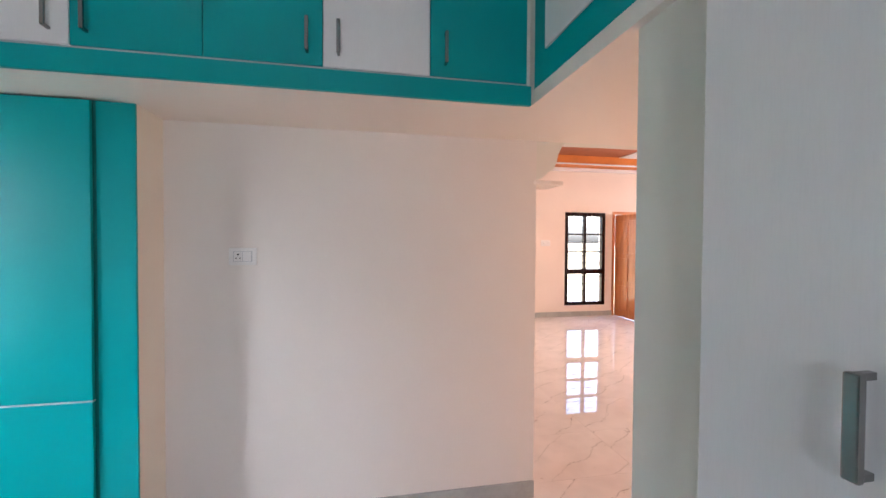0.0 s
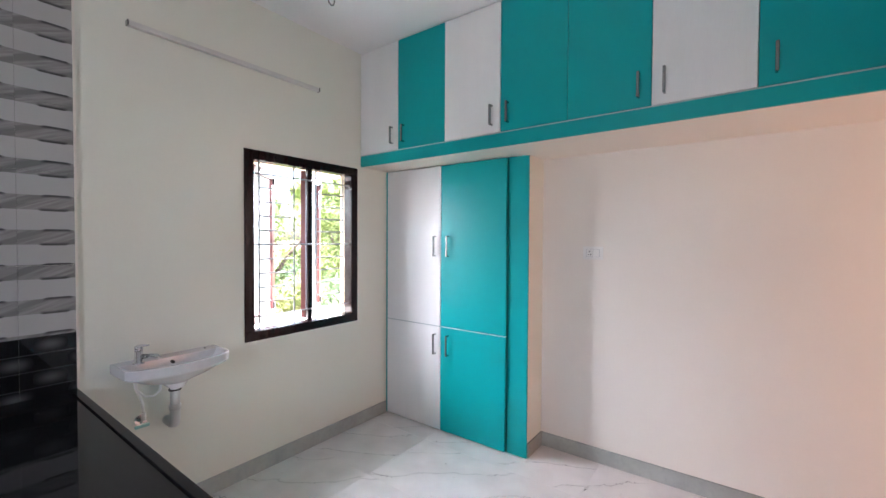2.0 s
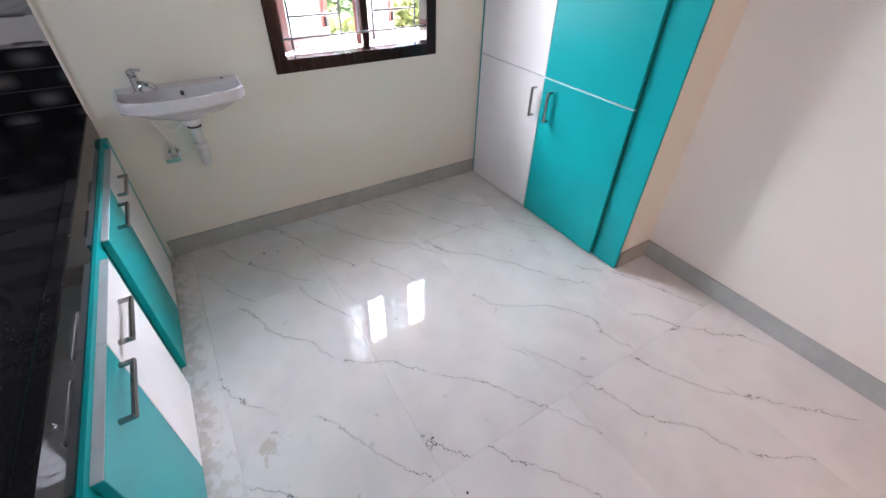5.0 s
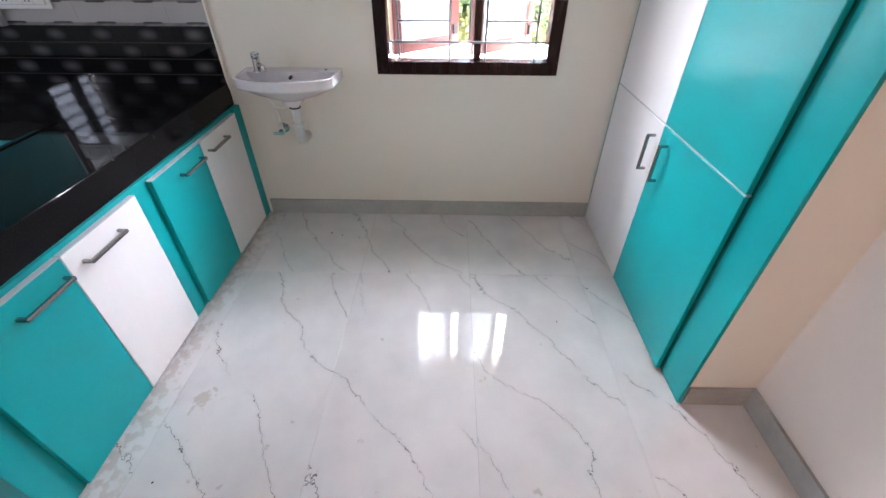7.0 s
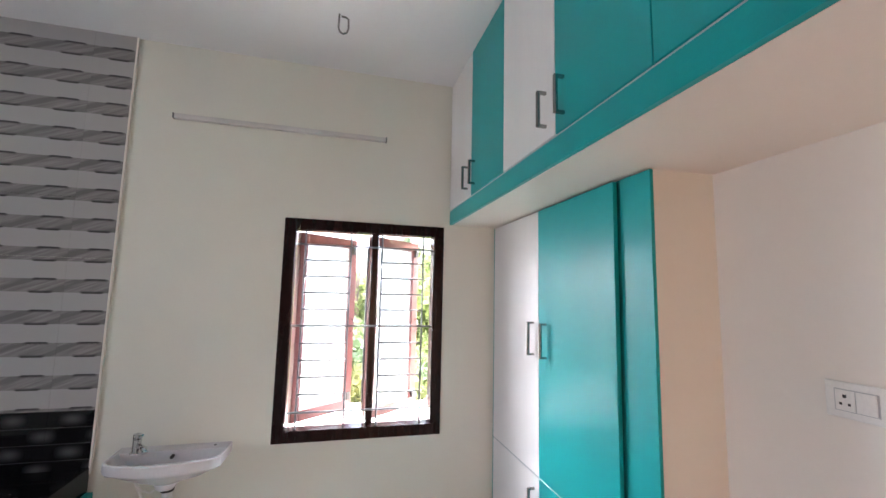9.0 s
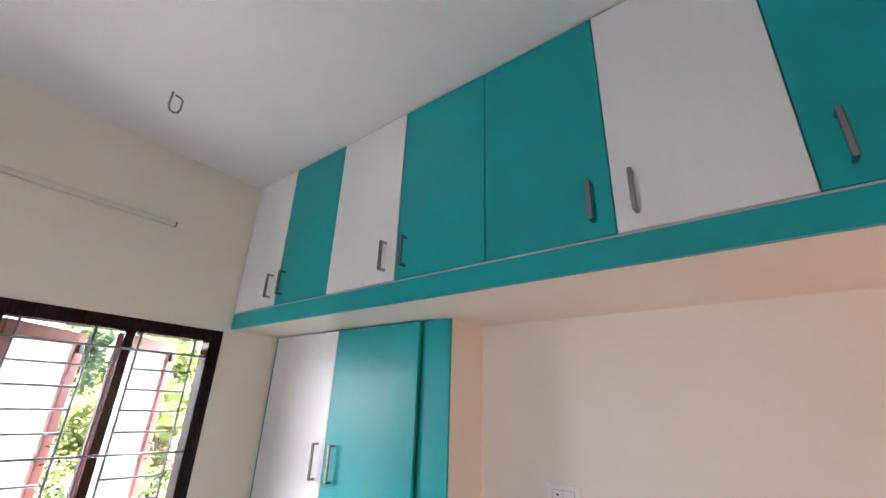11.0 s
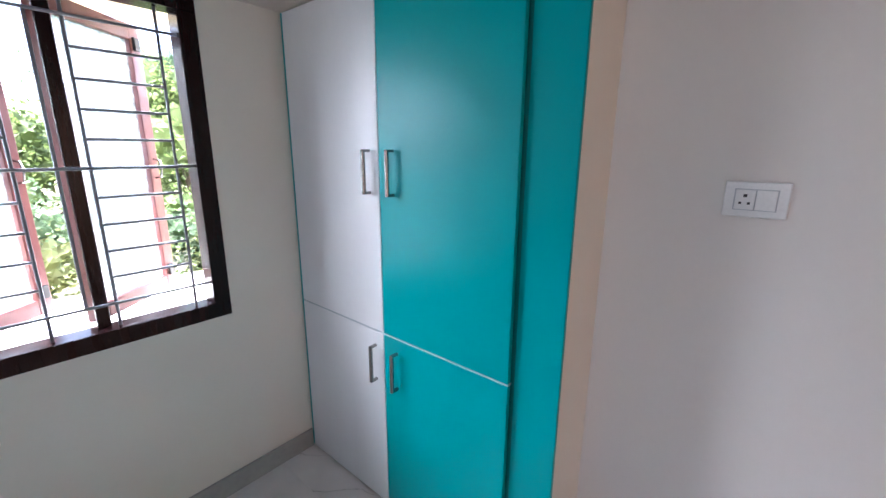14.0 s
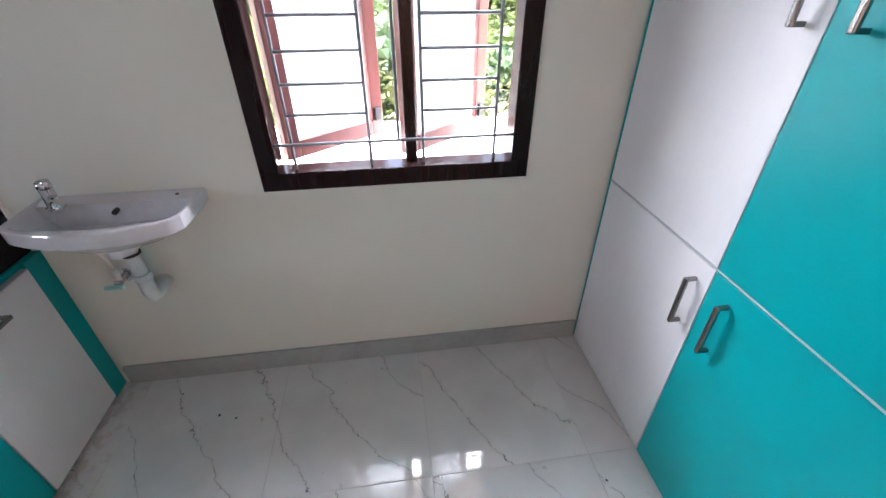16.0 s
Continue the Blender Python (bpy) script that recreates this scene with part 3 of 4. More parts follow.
# ---- handles ----
def pull_bar(length, vertical=True, wide=0.007):
    """A bar pull with two feet; foot plane is y = 0, it stands out towards -y."""
    h = length / 2
    bm = boxes((-wide, wide, -0.037, -0.024, -h, h), bevel=0.0035)
    for s in (-1, 1):
        more = boxes((-0.005, 0.005, -0.026, 0.0, s * (h - 0.005) - 0.005, s * (h - 0.005) + 0.005))
        me = bpy.data.meshes.new("foot")
        more.to_mesh(me)
        more.free()
        bm.from_mesh(me)
        bpy.data.meshes.remove(me)
    if not vertical:
        bmesh.ops.rotate(bm, verts=bm.verts, matrix=Matrix.Rotation(radians(90), 3, "Y"))
    return bm


def door_part(parent, x0, x1, y, z0, z1, mat, handle=None, vertical=True, length=0.165, name="door", thick=0.018):
    """A flat door front facing -y, with its edge band and pull."""
    o = parent.matrix_world.translation
    d = part(name, boxes((x0 - o.x, x1 - o.x, y - o.y, y + thick - o.y, z0 - o.z, z1 - o.z), bevel=0.0025), mat, parent, "teal laminate door front" if mat is TEAL else "white streaked laminate door front")
    if handle:
        bm = pull_bar(length, vertical)
        bmesh.ops.translate(bm, verts=bm.verts, vec=(handle[0] - o.x, y - o.y, handle[1] - o.z))
        part("handle", bm, STEEL, d, "brushed steel bar pull")
    return d


def local_boxes(parent, *items, bevel=0.0):
    o = parent.matrix_world.translation
    return boxes(*[(a - o.x, b - o.x, c - o.y, d - o.y, e - o.z, f - o.z) for a, b, c, d, e, f in items], bevel=bevel)


# ---- wardrobe ----
wardrobe = thing("wardrobe", (0.67, -0.13, 0), "built-in teal and white laminate wardrobe beside the window wall", "wardrobe")
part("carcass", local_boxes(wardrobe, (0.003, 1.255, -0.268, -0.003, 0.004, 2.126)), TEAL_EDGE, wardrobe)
part("side_strip", local_boxes(wardrobe, (0.003, 0.018, -0.285, -0.268, 0.004, 2.124)), TEAL, wardrobe)
part("filler_panel", local_boxes(wardrobe, (1.2, 1.35, -0.27, -0.256, 0.004, 2.124), bevel=0.0015), TEAL, wardrobe, "teal laminate filler panel")
door_part(wardrobe, 0.022, 0.606, -0.29, 0.846, 2.122, LAMINATE, (0.556, 1.485))
door_part(wardrobe, 0.022, 0.606, -0.29, 0.008, 0.838, LAMINATE, (0.558, 0.698))
door_part(wardrobe, 0.611, 1.19, -0.292, 0.846, 2.122, TEAL, (0.686, 1.485))
door_part(wardrobe, 0.611, 1.19, -0.292, 0.008, 0.838, TEAL, (0.686, 0.702))
part("edge_strip", local_boxes(wardrobe, (0.022, 1.19, -0.289, -0.272, 0.8385, 0.8455)), EDGE, wardrobe, "pale grey joint strip between the doors")

# ---- loft cupboards ----
EDGES = [0.004, 0.418, 0.858, 1.296, 1.728, 2.162, 2.591, 3.02]
COLORS = [LAMINATE, TEAL, LAMINATE, TEAL, TEAL, LAMINATE, TEAL]
PULLS = [0.362, 0.478, 1.236, 1.352, 2.103, 2.222, 2.655]
loft = thing("loft_cupboard", (1.52, -0.3, 2.2), "long overhead loft cupboard with teal and white doors under the ceiling", "cupboard")
part("carcass", local_boxes(loft, (0.004, 3.02, -0.566, -0.02, 2.201, 3.046)), CARCASS, loft)
part("fascia", local_boxes(loft, (0.003, 3.04, -0.588, -0.569, 2.13, 2.215), bevel=0.0015), TEAL, loft, "teal laminate fascia board")
part("edge_strip", local_boxes(loft, (0.003, 3.02, -0.584, -0.567, 2.2155, 2.2225)), EDGE, loft, "thin grey joint strip")
for i in range(7):
    door_part(loft, EDGES[i] + 0.0015, EDGES[i + 1] - 0.0015, -0.588, 2.224, 3.044, COLORS[i], (PULLS[i], 2.335), length=0.13)
part("end_post", local_boxes(loft, (3.021, 3.036, -0.58, -0.02, 2.2, 3.046)), SOFFIT, loft, "pale painted end post")

side_loft = thing("side_loft_cupboard", (3.1, -1.5, 2.2), "overhead cupboard with white panels in a teal frame above the passage", "cupboard")
part("end_board", local_boxes(side_loft, (3.042, 3.06, -0.619, -0.02, 2.192, 3.046)), SOFFIT, side_loft, "pale painted end board")
part("frame", local_boxes(side_loft, (3.04, 3.06, -2.4, -0.62, 2.192, 2.31), (3.04, 3.06, -2.4, -0.62, 2.97, 3.046), (3.04, 3.06, -0.72, -0.62, 2.31, 2.97), (3.04, 3.06, -1.52, -1.46, 2.31, 2.97), (3.04, 3.06, -2.4, -2.34, 2.31, 2.97)), TEAL, side_loft, "teal laminate frame")
for y0, y1 in ((-1.455, -0.725), (-2.335, -1.525)):
    part("door", local_boxes(side_loft, (3.036, 3.054, y0, y1, 2.315, 2.965), bevel=0.003), LAMINATE, side_loft, "white laminate door front")

# ---- tall kitchen cupboard ----
tall = thing("tall_cupboard", (3.02, -2.4, 0), "tall white laminate kitchen cupboard against the cream wall", "cupboard")
part("carcass", local_boxes(tall, (3.0, 3.066, -3.2, -1.592, 0.004, 2.126)), CARCASS, tall)
for y0, y1, hy in ((-2.07, -1.58, -1.862), (-2.65, -2.075, -2.6), (-3.2, -2.655, -2.71)):
    d = part("door", local_boxes(tall, (2.98, 2.998, y0 + 0.002, y1, 0.01, 2.12), bevel=0.0025), LAMINATE, tall, "white laminate door front")
    bm = pull_bar(0.145, wide=0.011)
    bmesh.ops.rotate(bm, verts=bm.verts, matrix=Matrix.Rotation(radians(-90), 3, "Z"))
    bmesh.ops.translate(bm, verts=bm.verts, vec=(2.98 - 3.02, hy + 2.4, 1.295))
    part("handle", bm, STEEL, d, "brushed steel bar pull")

# ---- counter and its cabinets ----
worktop = tagged(new("worktop", mesh_of("worktop", boxes((0.004, 1.80, -2.854, -2.41, 0.78, 0.813), (0.004, 0.59, -4.69, -2.854, 0.78, 0.813)), GRANITE)), "polished black granite worktop with thick edge on teal cabinets", "worktop")
part("front_edge", boxes((0.004, 1.835, -2.41, -2.375, 0.705, 0.82), (1.80, 1.835, -2.874, -2.41, 0.705, 0.82), bevel=0.004), GRANITE, worktop)
part("back_edge", boxes((0.59, 1.80, -2.874, -2.854, 0.74, 0.818), (0.59, 0.61, -4.69, -2.874, 0.74, 0.818)), GRANITE, worktop)
island = thing("base_cabinet", (0.9, -2.6, 0), "teal and white base cabinet under the black granite counter", "cabinet")
part("carcass", local_boxes(island, (0.004, 1.80, -2.83, -2.38, 0.004, 0.779)), TEAL, island, "teal laminate carcass")
part("wall_strip", local_boxes(island, (0.004, 0.086, -2.38, -2.352, 0.004, 0.703)), TEAL, island)
part("filler_panel", local_boxes(island, (0.086, 1.70, -2.38, -2.368, 0.004, 0.703)), TEAL, island)
part("end_panel", local_boxes(island, (1.70, 1.80, -2.38, -2.367, 0.004, 0.703)), TEAL, island)
for x0, x1, mat, hx in ((0.09, 0.476, LAMINATE, 0.35), (0.48, 0.862, TEAL, 0.605), (0.968, 1.334, LAMINATE, 1.195), (1.338, 1.698, TEAL, 1.447)):
    yf = -2.345
    o = island.matrix_world.translation
    d = part("door", local_boxes(island, (x0, x1, -2.367, yf, 0.02, 0.683), bevel=0.0025), mat, island, "teal laminate door front" if mat is TEAL else "white streaked laminate door front")
    part("edge_strip", local_boxes(island, (x0, x1, -2.367, yf, 0.6832, 0.6865), bevel=0.0008), EDGE, d, "grey finger strip")
    bm = pull_bar(0.18, False)
    bmesh.ops.rotate(bm, verts=bm.verts, matrix=Matrix.Rotation(radians(180), 3, "Z"))
    bmesh.ops.translate(bm, verts=bm.verts, vec=(hx - o.x, yf - o.y, 0.625))
    part("handle", bm, STEEL, d, "brushed steel bar pull")

leg = thing("kitchen_base_cabinet", (0.25, -3.8, 0), "teal and white base cabinet along the tiled kitchen wall", "cabinet")
part("carcass", local_boxes(leg, (0.004, 0.55, -4.69, -2.87, 0.004, 0.779)), TEAL, leg, "teal laminate carcass")
for y0, y1, mat in ((-3.36, -2.95, TEAL), (-3.8, -3.365, LAMINATE), (-4.24, -3.805, TEAL), (-4.68, -4.245, LAMINATE)):
    part("door", local_boxes(leg, (0.55, 0.568, y0, y1, 0.02, 0.72), bevel=0.0025), mat, leg, "laminate door front")

wall_cab = thing("wall_cabinet", (0.01, -3.85, 1.09), "teal wall cabinet with recessed panel on the grey tiled wall", "cabinet")
part("frame", local_boxes(wall_cab, (0.013, 0.046, -3.49, -3.4, 1.09, 2.183), (0.013, 0.046, -4.3, -4.215, 1.09, 2.183), (0.013, 0.046, -4.215, -3.49, 1.09, 1.17), (0.013, 0.046, -4.215, -3.49, 2.1, 2.183), bevel=0.004), TEAL, wall_cab)
part("door_panel", local_boxes(wall_cab, (0.013, 0.018, -4.215, -3.49, 1.17, 2.1)), TEAL, wall_cab)
part("edge_strip", local_boxes(wall_cab, (0.012, 0.044, -3.4, -3.388, 1.088, 2.185)), EDGE, wall_cab, "pale grey edge strip")


# ---- wall basin ----
def outline(scale_y, scale_x, z, cy=0.0, cx=0.0):
    """A ring of the basin: flat back, short sides, bowed front."""
    pts = []
    for k in range(25):
        t = k / 24
        y = 0.245 - 0.49 * t
        bow = math.sin(math.pi * t)
        x = 0.205 + 0.075 * bow ** 0.7 if 0 < k < 24 else 0.198
        pts.append((x, y))
    pts += [(0.1, -0.25), (0.04, -0.252), (0.002, -0.252), (0.002, -0.12), (0.002, 0.0), (0.002, 0.12), (0.002, 0.252), (0.04, 0.252), (0.1, 0.25)]
    return [(cx + (x - cx) * scale_x, cy + (y - cy) * scale_y, z) for x, y in pts]


def skin(bm, rings):
    vs = [[bm.verts.new(p) for p in r] for r in rings]
    n = len(vs[0])
    for a, b in zip(vs, vs[1:]):
        for k in range(n):
            bm.faces.new((a[k], b[k], b[(k + 1) % n], a[(k + 1) % n])).smooth = True
    return vs


basin = thing("wash_basin", (0, -2.0, 0.9), "small grey-white ceramic wall-hung wash basin beside the counter", "basin")
bm = bmesh.new()
rings = [outline(0.06, 0.2, -0.155, 0, 0.1), outline(0.16, 0.5, -0.15, 0, 0.08), outline(0.24, 0.58, -0.125, 0, 0.04), outline(0.66, 0.82, -0.092, 0, 0.0), outline(0.88, 0.93, -0.062), outline(0.975, 0.98, -0.052), outline(0.995, 0.995, -0.045), outline(1, 1, -0.005), outline(0.99, 0.99, 0.0), outline(0.955, 0.93, 0.0, 0, 0.09)]
rings += [outline(0.93, 0.62, -0.006, 0, 0.175), outline(0.88, 0.58, -0.03, 0, 0.17), outline(0.7, 0.5, -0.075, 0, 0.165), outline(0.3, 0.3, -0.095, 0, 0.16), outline(0.06, 0.08, -0.098, 0, 0.16)]
vs = skin(bm, rings)
bm.faces.new(vs[0])
bm.faces.new(vs[-1][::-1])
bmesh.ops.triangulate(bm, faces=[f for f in bm.faces if len(f.verts) > 4])
bmesh.ops.recalc_face_normals(bm, faces=bm.faces[:])
part("bowl", bm, CERAMIC, basin).data.set_sharp_from_angle(angle=radians(30))
bm = bmesh.new()
tube(bm, [(0.066, 0.0, -0.028), (0.094, 0.0, -0.030)], 0.008, 14)
part("overflow_hole", bm, DARK, basin, "dark overflow hole")
bm = bmesh.new()
tube(bm, [(0.045, 0.18, 0.0), (0.045, 0.18, 0.003)], 0.006, 12)
part("tap_hole_plug", bm, DARK, basin)
bm = bmesh.new()
tube(bm, [(0.16, 0, -0.0975), (0.16, 0, -0.094)], 0.022, 16)
part("drain", bm, CHROME, basin)

tap = thing("pillar_tap", (0.09, -2.155, 0.9), "small chrome pillar tap on the wash basin", "tap")
bm = bmesh.new()
tube(bm, [(0, 0, -0.002), (0, 0, 0.006), (0, 0, 0.007), (0, 0, 0.066)], [0.026, 0.026, 0.019, 0.018], 16)
part("body", bm, CHROME, tap)
part("spout", tube(bmesh.new(), [(0, 0.005, 0.034), (0.045, 0.04, 0.038), (0.066, 0.056, 0.037), (0.076, 0.064, 0.022)], [0.013, 0.012, 0.013, 0.014], 12), CHROME, tap)
part("lever", tube(bmesh.new(), [(0, 0, 0.068), (0, 0, 0.086), (0.003, 0.002, 0.089), (0.035, 0.035, 0.092)], [0.02, 0.018, 0.007, 0.005], 14), CHROME, tap)

trap = thing("drain_pipe", (0.11, -2.0, 0.72), "white plastic drain pipe bent into the wall under the basin", "pipe")
part("upper_pipe", tube(bmesh.new(), [(0, 0, 0.035), (0, 0, -0.09)], 0.023, 16), PVC, trap)
part("collar", tube(bmesh.new(), [(0, 0, 0.004), (0, 0, 0.011)], 0.03, 16), DARK, trap, "dark rubber collar")
part("elbow", tube(bmesh.new(), [(0, 0, -0.075), (0, 0, -0.155), (-0.01, 0, -0.178), (-0.035, 0, -0.185), (-0.108, 0, -0.185)], 0.025, 16), PVC, trap)
part("nut", tube(bmesh.new(), [(0, 0, -0.075), (0, 0, -0.10)], 0.029, 10), PVC, trap)

valve = thing("angle_valve", (0.04, -2.125, 0.575), "chrome angle valve with a white hose under the basin", "valve")
part("rose", tube(bmesh.new(), [(-0.039, 0, 0), (-0.032, 0, 0)], 0.028, 16), CHROME, valve)
part("body", tube(bmesh.new(), [(-0.032, 0, 0), (0.025, 0, 0)], 0.013, 12), CHROME, valve)
part("outlet", tube(bmesh.new(), [(0.01, 0, 0), (0.01, 0, 0.05)], 0.011, 12), PVC, valve)
part("knob", boxes((0.022, 0.036, -0.045, 0.02, -0.018, -0.002), bevel=0.004), surface("pale_teal_plastic", (0.3, 0.62, 0.58), 0.35), valve, "pale teal lever knob")
part("hose", tube(bmesh.new(), [(0.01, 0, 0.05), (0.012, -0.005, 0.1), (0.02, -0.02, 0.15), (0.02, -0.035, 0.19), (0.015, -0.04, 0.27)], 0.0065, 10), PLASTIC, valve, "white flexible hose")
part("hose_loop", tube(bmesh.new(), [(0.02, -0.03, 0.18), (0.03, 0.0, 0.14), (0.03, 0.04, 0.13), (0.02, 0.075, 0.15), (0.01, 0.08, 0.2)], 0.005, 10), PLASTIC, valve)

# ---- small fittings ----
light = thing("tube_light", (0, -1.587, 2.63), "slim unlit white tube light batten high on the wall", "light")
part("batten", boxes((0.001, 0.03, -0.575, 0.575, -0.014, 0.014), bevel=0.004), surface("aged_white_plastic", (0.66, 0.645, 0.62), 0.4), light)
for s in (-1, 1):
    part("end_cap", boxes((0.001, 0.032, min(s * 0.575, s * 0.583), max(s * 0.575, s * 0.583), -0.015, 0.015), bevel=0.003), STEEL, light, "dark grey end cap")

hook = thing("fan_hook", (0.52, -1.29, 3.05), "bent steel fan hook hanging from the white ceiling", "hook")
part("loop", tube(bmesh.new(), [(0, -0.022, 0.0), (0, -0.024, -0.07), (0, -0.016, -0.092), (0, 0.0, -0.1), (0, 0.016, -0.092), (0, 0.024, -0.07), (0, 0.022, -0.02), (0, 0.01, -0.012), (0, -0.012, -0.01)], 0.0048, 10), STEEL, hook)


CHIPS = [(0.236, -1.893, 0.0065), (0.258, -1.822, 0.005), (1.87, -1.611, 0.005), (0.70, -0.45, 0.005), (0.933, -0.656, 0.004), (1.684, -2.155, 0.004)]


def socket(name, label, m, w, h, modules):
    e = thing(name, (0, 0, 0), label, "switch")
    part("plate", boxes((-w / 2, w / 2, -0.01, -0.001, -h / 2, h / 2), bevel=0.003), PLASTIC, e)
    part("surround", boxes((-w / 2 + 0.022, w / 2 - 0.022, -0.012, -0.01, -h / 2 + 0.018, h / 2 - 0.018)), EDGE, e)
    n = modules
    iw = (w - 0.048) / n
    for k in range(n):
        x = -w / 2 + 0.024 + iw * k
        part("rocker" if k % 2 else "outlet_face", boxes((x + 0.001, x + iw - 0.001, -0.0145, -0.012, -h / 2 + 0.02, h / 2 - 0.02), bevel=0.001), PLASTIC, e)
        if k % 2 == 0:
            part("pin_hole", boxes((x + iw / 2 - 0.004, x + iw / 2 + 0.004, -0.0152, -0.0145, 0.006, 0.014), (x + iw / 2 - 0.012, x + iw / 2 - 0.006, -0.0152, -0.0145, -0.012, -0.006), (x + iw / 2 + 0.006, x + iw / 2 + 0.012, -0.0152, -0.0145, -0.012, -0.006)), DARK, e)
    e.matrix_world = m
    return e


socket("wall_switch", "white switch and socket plate on the cream wall", pose(1.712, 0, 1.45), 0.135, 0.09, 2)
socket("kitchen_socket", "wide white socket plate on the grey tiles", pose(0.0125, -3.245, 1.205, 0, 0, 90), 0.265, 0.088, 4)
socket("hall_switch", "white switch plate on the hall wall", pose(5.95, 5.4, 1.5), 0.2, 0.12, 3)

rc = random.Random(4)
for cx, cy, cr in CHIPS:
    bm = bmesh.new()
    bmesh.ops.create_icosphere(bm, subdivisions=1, radius=cr)
    for v in bm.verts:
        v.co = Vector((v.co.x * rc.uniform(0.7, 1.4), v.co.y * rc.uniform(0.7, 1.4), (v.co.z + cr) * 0.3 + 0.0003))
    chip = tagged(new("plaster_chip", mesh_of("plaster_chip", bm, DARK)), "tiny dark crumb of mortar on the polished tile floor", "debris", "crumbs on the floor")
    chip.location = (cx, cy, 0)

# ---- outside ----
structure("ground", boxes((-400, -0.2, -400, 400, -0.7, -0.6), (-0.2, 400, 5.6, 400, -0.7, -0.6), (-0.2, 400, -400, -4.9, -0.7, -0.6), (10.6, 400, -4.9, 5.6, -0.7, -0.6)), EARTH, "dry brown earth outside")


def foliage(name, label, at, blobs, count, size, mat, trunk=True, seed=1):
    rng = random.Random(seed)
    e = thing(name, at, label, "tree" if trunk else "shrub")
    if trunk:
        bm = bmesh.new()
        top = max(b[2] for b in blobs)
        tube(bm, [(0, 0, 0), (0.05, 0.03, top * 0.4), (0.02, -0.05, top * 0.8), (0.0, 0.0, top)], [0.12, 0.09, 0.06, 0.02], 8)
        for b in blobs:
            tube(bm, [(0.03, 0, top * 0.35), (b[0] * 0.5, b[1] * 0.5, (top * 0.35 + b[2]) / 2 + 0.1), (b[0], b[1], b[2])], [0.05, 0.03, 0.01], 6)
        part("trunk", bm, BARK, e)
    verts, faces = [], []
    for _ in range(count):
        cx, cy, cz, r = rng.choice(blobs)
        v = Vector((rng.gauss(0, 1), rng.gauss(0, 1), rng.gauss(0, 0.8))).normalized() * r * rng.uniform(0.35, 1.1)
        c = Vector((cx, cy, cz)) + v
        s = size * rng.uniform(0.6, 1.3)
        q = Euler((rng.uniform(-1, 1), rng.uniform(-1, 1), rng.uniform(0, 6.3))).to_matrix()
        i = len(verts)
        for p in ((0, -0.5, 0), (0.28, 0, 0.06), (0, 0.5, -0.04), (-0.28, 0, 0.06)):
            verts.append(c + q @ (Vector(p) * s))
        faces += [(i, i + 1, i + 2), (i, i + 2, i + 3)]
    for cx, cy, cz, cr in blobs:
        bm = bmesh.new()
        bmesh.ops.create_icosphere(bm, subdivisions=3, radius=cr * 0.62)
        i = len(verts)
        verts += [Vector((cx, cy, cz)) + v.co * rng.uniform(0.55, 1.15) for v in bm.verts]
        faces += [tuple(i + v.index for v in f.verts) for f in bm.faces]
        bm.free()
    me = bpy.data.meshes.new("crown")
    me.from_pydata([tuple(v) for v in verts], [], faces)
    me.materials.append(mat)
    ob = new("crown", me)
    ob.parent = e
    return e


rt = random.Random(7)
for k, (x, y, h, mat) in enumerate(((-4.6, -0.9, 2.9, LEAF), (-4.2, 0.8, 2.8, LEAF), (-4.8, 3.4, 3.4, LEAF), (-5.6, -2.2, 2.7, LEAF), (-7.5, 1.2, 3.6, LEAF_DEEP), (-8.0, 6.0, 4.0, LEAF))):
    blobs = [(rt.uniform(-0.9, 0.9), rt.uniform(-1.1, 1.1), h * rt.uniform(0.35, 1.0), rt.uniform(0.4, 0.75)) for _ in range(12)]
    foliage("tree", "small leafy green tree in the garden outside", (x, y, -0.6), blobs, 15000, 0.065, mat, True, k)
for k, (x, y, mat) in enumerate(((-2.7, -1.1, LEAF_DEEP), (-2.3, -0.2, LEAF_DRY), (-2.8, 0.9, LEAF_DEEP), (-2.9, 2.2, LEAF), (-2.7, -2.6, LEAF), (-3.6, -1.8, LEAF), (-3.5, 0.2, LEAF), (-3.6, 3.6, LEAF_DEEP))):
    blobs = [(rt.uniform(-0.4, 0.4), rt.uniform(-0.8, 0.8), rt.uniform(0.5, 1.6), rt.uniform(0.25, 0.45)) for _ in range(9)]
    foliage("shrub", "dense low shrub outside the window", (x, y, -0.6), blobs, 6000, 0.05, mat, False, 50 + k)


# ---- floor and wall tiles ----
floor = structure("floor", boxes((-0.2, 10.6, -4.9, 5.6, -0.2, -0.01)), GROUT, "pale veined polished tile floor")


def tile_mesh(name, w, d, h, mat, axis):
    if axis == "z":
        bm = boxes((-w / 2, w / 2, -d / 2, d / 2, -h, 0), bevel=0.0006)
    else:
        bm = boxes((0, h, -w / 2, w / 2, -d / 2, d / 2), bevel=0.0008)
    return mesh_of(name, bm, mat)


floor_meshes = {}
gap = 0.0008


def lay(x0, x1, y0, y1):
    key = (round(x1 - x0, 3), round(y1 - y0, 3))
    if key not in floor_meshes:
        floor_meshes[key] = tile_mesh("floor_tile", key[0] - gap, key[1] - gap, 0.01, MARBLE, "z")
    ob = new("floor_tile", floor_meshes[key])
    ob.location = ((x0 + x1) / 2, (y0 + y1) / 2, 0)
    ob.parent = floor


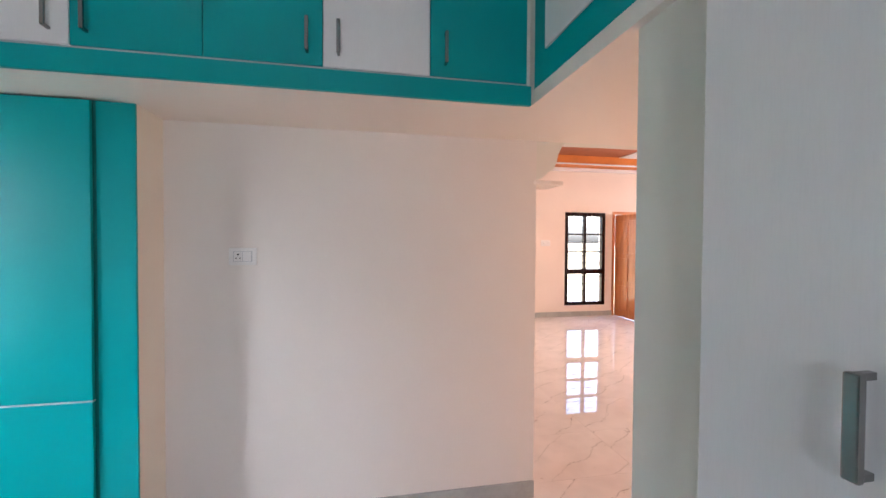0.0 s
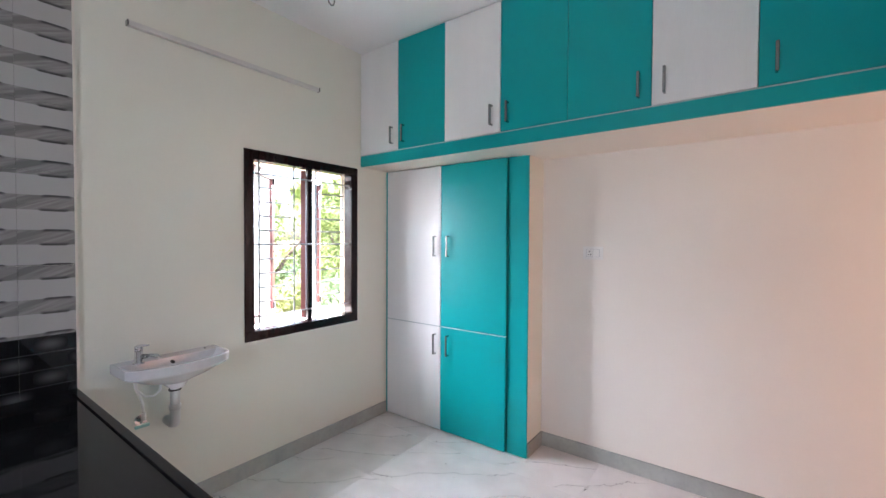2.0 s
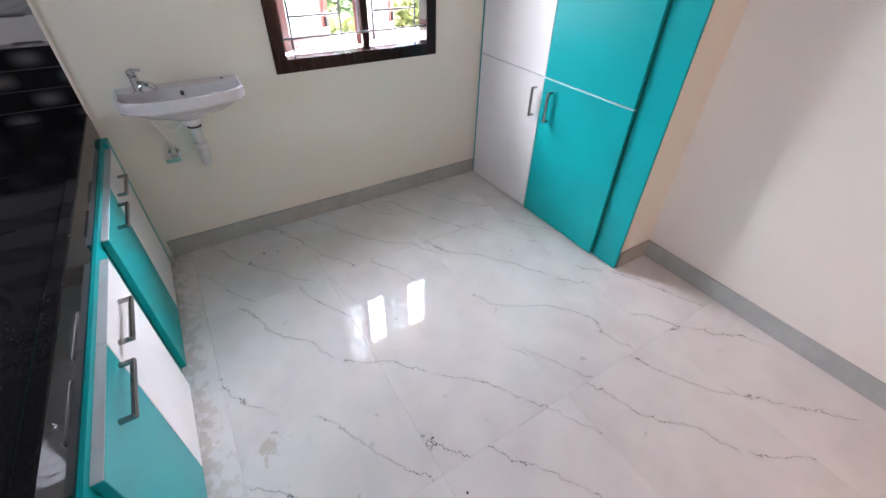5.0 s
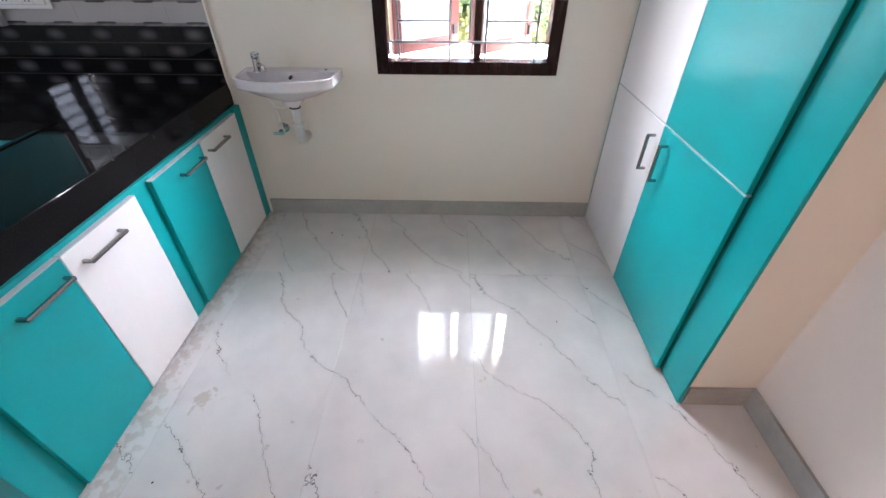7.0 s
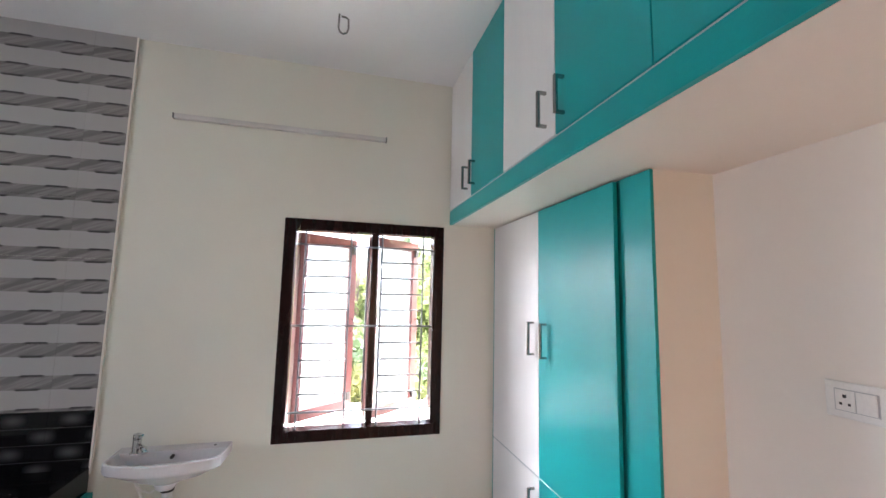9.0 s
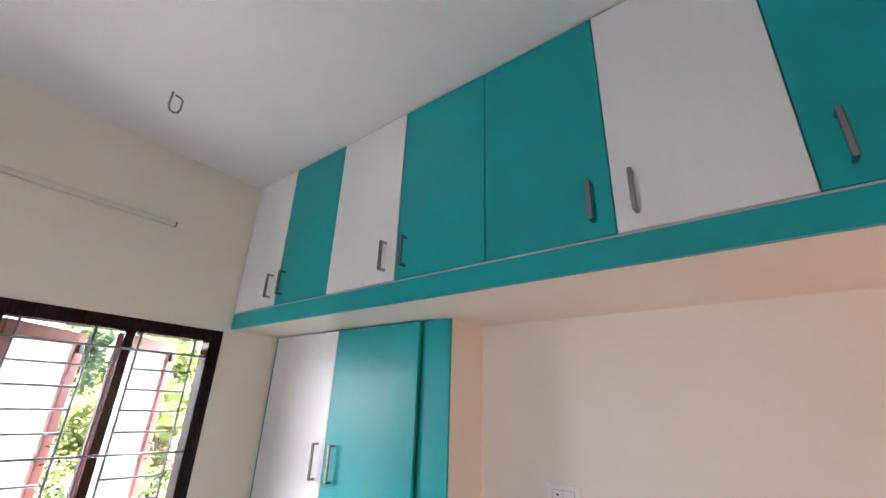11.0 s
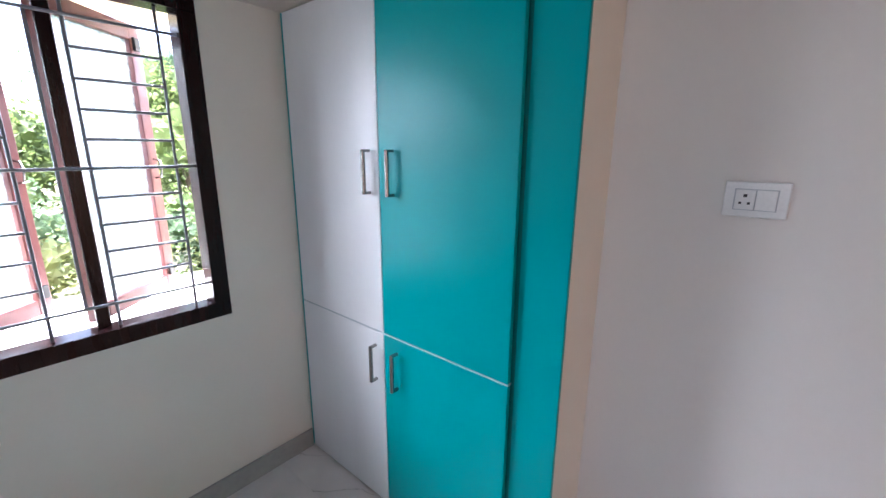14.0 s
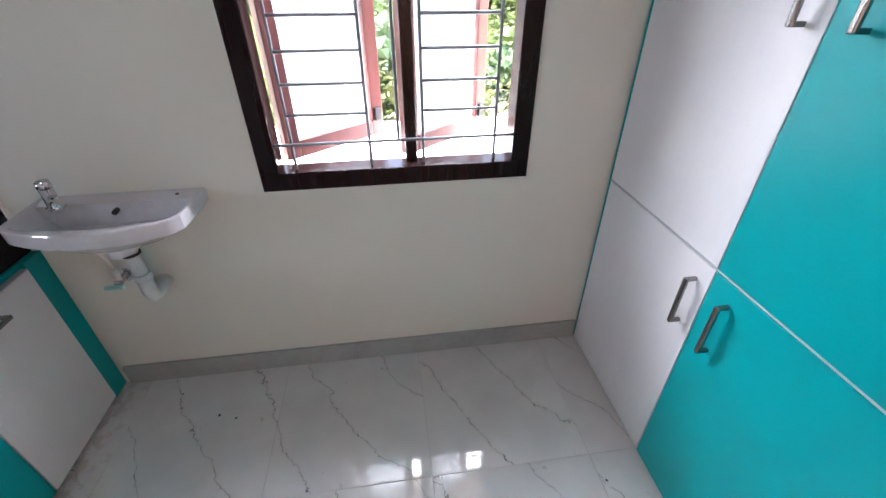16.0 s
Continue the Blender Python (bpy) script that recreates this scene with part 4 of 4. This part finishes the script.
xs = [0.0, 0.6] + [0.6 + 1.18 * k for k in range(1, 9)] + [10.4]
ys = [-4.7, -4.6] + [-4.6 + 0.59 * k for k in range(1, 17)] + [5.4]
for i in range(len(xs) - 1):
    for j in range(len(ys) - 1):
        lay(xs[i], xs[i + 1], ys[j], ys[j + 1])

wall_meshes = {}


def clad(y0, y1, z0, z1, mat):
    key = (round(y1 - y0, 3), round(z1 - z0, 3), mat.name)
    if key not in wall_meshes:
        wall_meshes[key] = tile_mesh("wall_tile", key[0] - gap, key[1] - gap, 0.012, mat, "x")
    ob = new("wall_tile", wall_meshes[key])
    ob.location = (0.0002, (y0 + y1) / 2, (z0 + z1) / 2)
    ob.parent = wall_west


tile_ys = [-4.7, -4.37, -3.92, -3.47, -3.02, -2.57, -2.378]
tile_zs = [1.09, 1.41, 1.835, 2.145, 2.45, 2.79, 3.05]
for ya, yb in zip(tile_ys, tile_ys[1:]):
    clad(ya, yb, 0.8135, 1.09, TILE_BLACK)
    for za, zb in zip(tile_zs, tile_zs[1:]):
        if (ya, za) != (-3.47, 1.41):
            clad(ya, yb, za, zb, TILE_GREY)

# one tile of the cladding is printed with a cup
PRINT_GREY = surface("pale_printed_glaze", (0.44, 0.43, 0.42), 0.06, (0.37, 0.36, 0.35), 7, 30, 0, stretch=(1, 0.3, 2.2))
PRINT_CREAM = surface("cream_printed_glaze", (0.5, 0.47, 0.44), 0.07, bump=0)
PRINT_BROWN = surface("brown_printed_glaze", (0.13, 0.09, 0.085), 0.07, (0.2, 0.15, 0.14), 14, 60, 0)
cup_tile = part("wall_tile", boxes((0, 0.012, -0.2246, 0.2246, -0.2121, 0.2121), bevel=0.0008), PRINT_GREY, wall_west, "glossy pale tile printed with a brown cup")
cup_tile.location = (0.0002, -3.245, 1.6225)


def printed(name, shape, mat, proud):
    bm = bmesh.new()
    a = [bm.verts.new((0.012 + proud, y, z)) for y, z in shape]
    b = [bm.verts.new((0.012, y, z)) for y, z in shape]
    bm.faces.new(a)
    for k in range(len(a)):
        bm.faces.new((a[k], a[k - 1], b[k - 1], b[k]))
    bmesh.ops.recalc_face_normals(bm, faces=bm.faces[:])
    return part(name, bm, mat, cup_tile)


def oval(cy, cz, ry, rz, tilt=0.0, a0=0, a1=360, n=24):
    pts = [(ry * math.cos(radians(a0 + (a1 - a0) * k / n)), rz * math.sin(radians(a0 + (a1 - a0) * k / n))) for k in range(n + (a1 - a0 != 360))]
    c, q = math.cos(radians(tilt)), math.sin(radians(tilt))
    return [(cy + y * c - z * q, cz + y * q + z * c) for y, z in pts]


printed("printed_cup", oval(0.158, 0.004, 0.056, 0.034, 8, 0, 180) + [(0.103, -0.03), (0.112, -0.056), (0.2, -0.059), (0.212, -0.03)], PRINT_BROWN, 0.0004)
printed("printed_coffee", oval(0.152, 0.008, 0.038, 0.014, 10), PRINT_CREAM, 0.0008)
printed("printed_saucer", [(-0.19, -0.062), (-0.125, -0.07), (-0.12, -0.045), (-0.14, -0.033), (-0.19, -0.03)], PRINT_BROWN, 0.0004)
printed("printed_spoon", [(-0.184, 0.0), (-0.178, 0.005), (-0.162, 0.075), (-0.166, 0.076)], PRINT_BROWN, 0.0004)
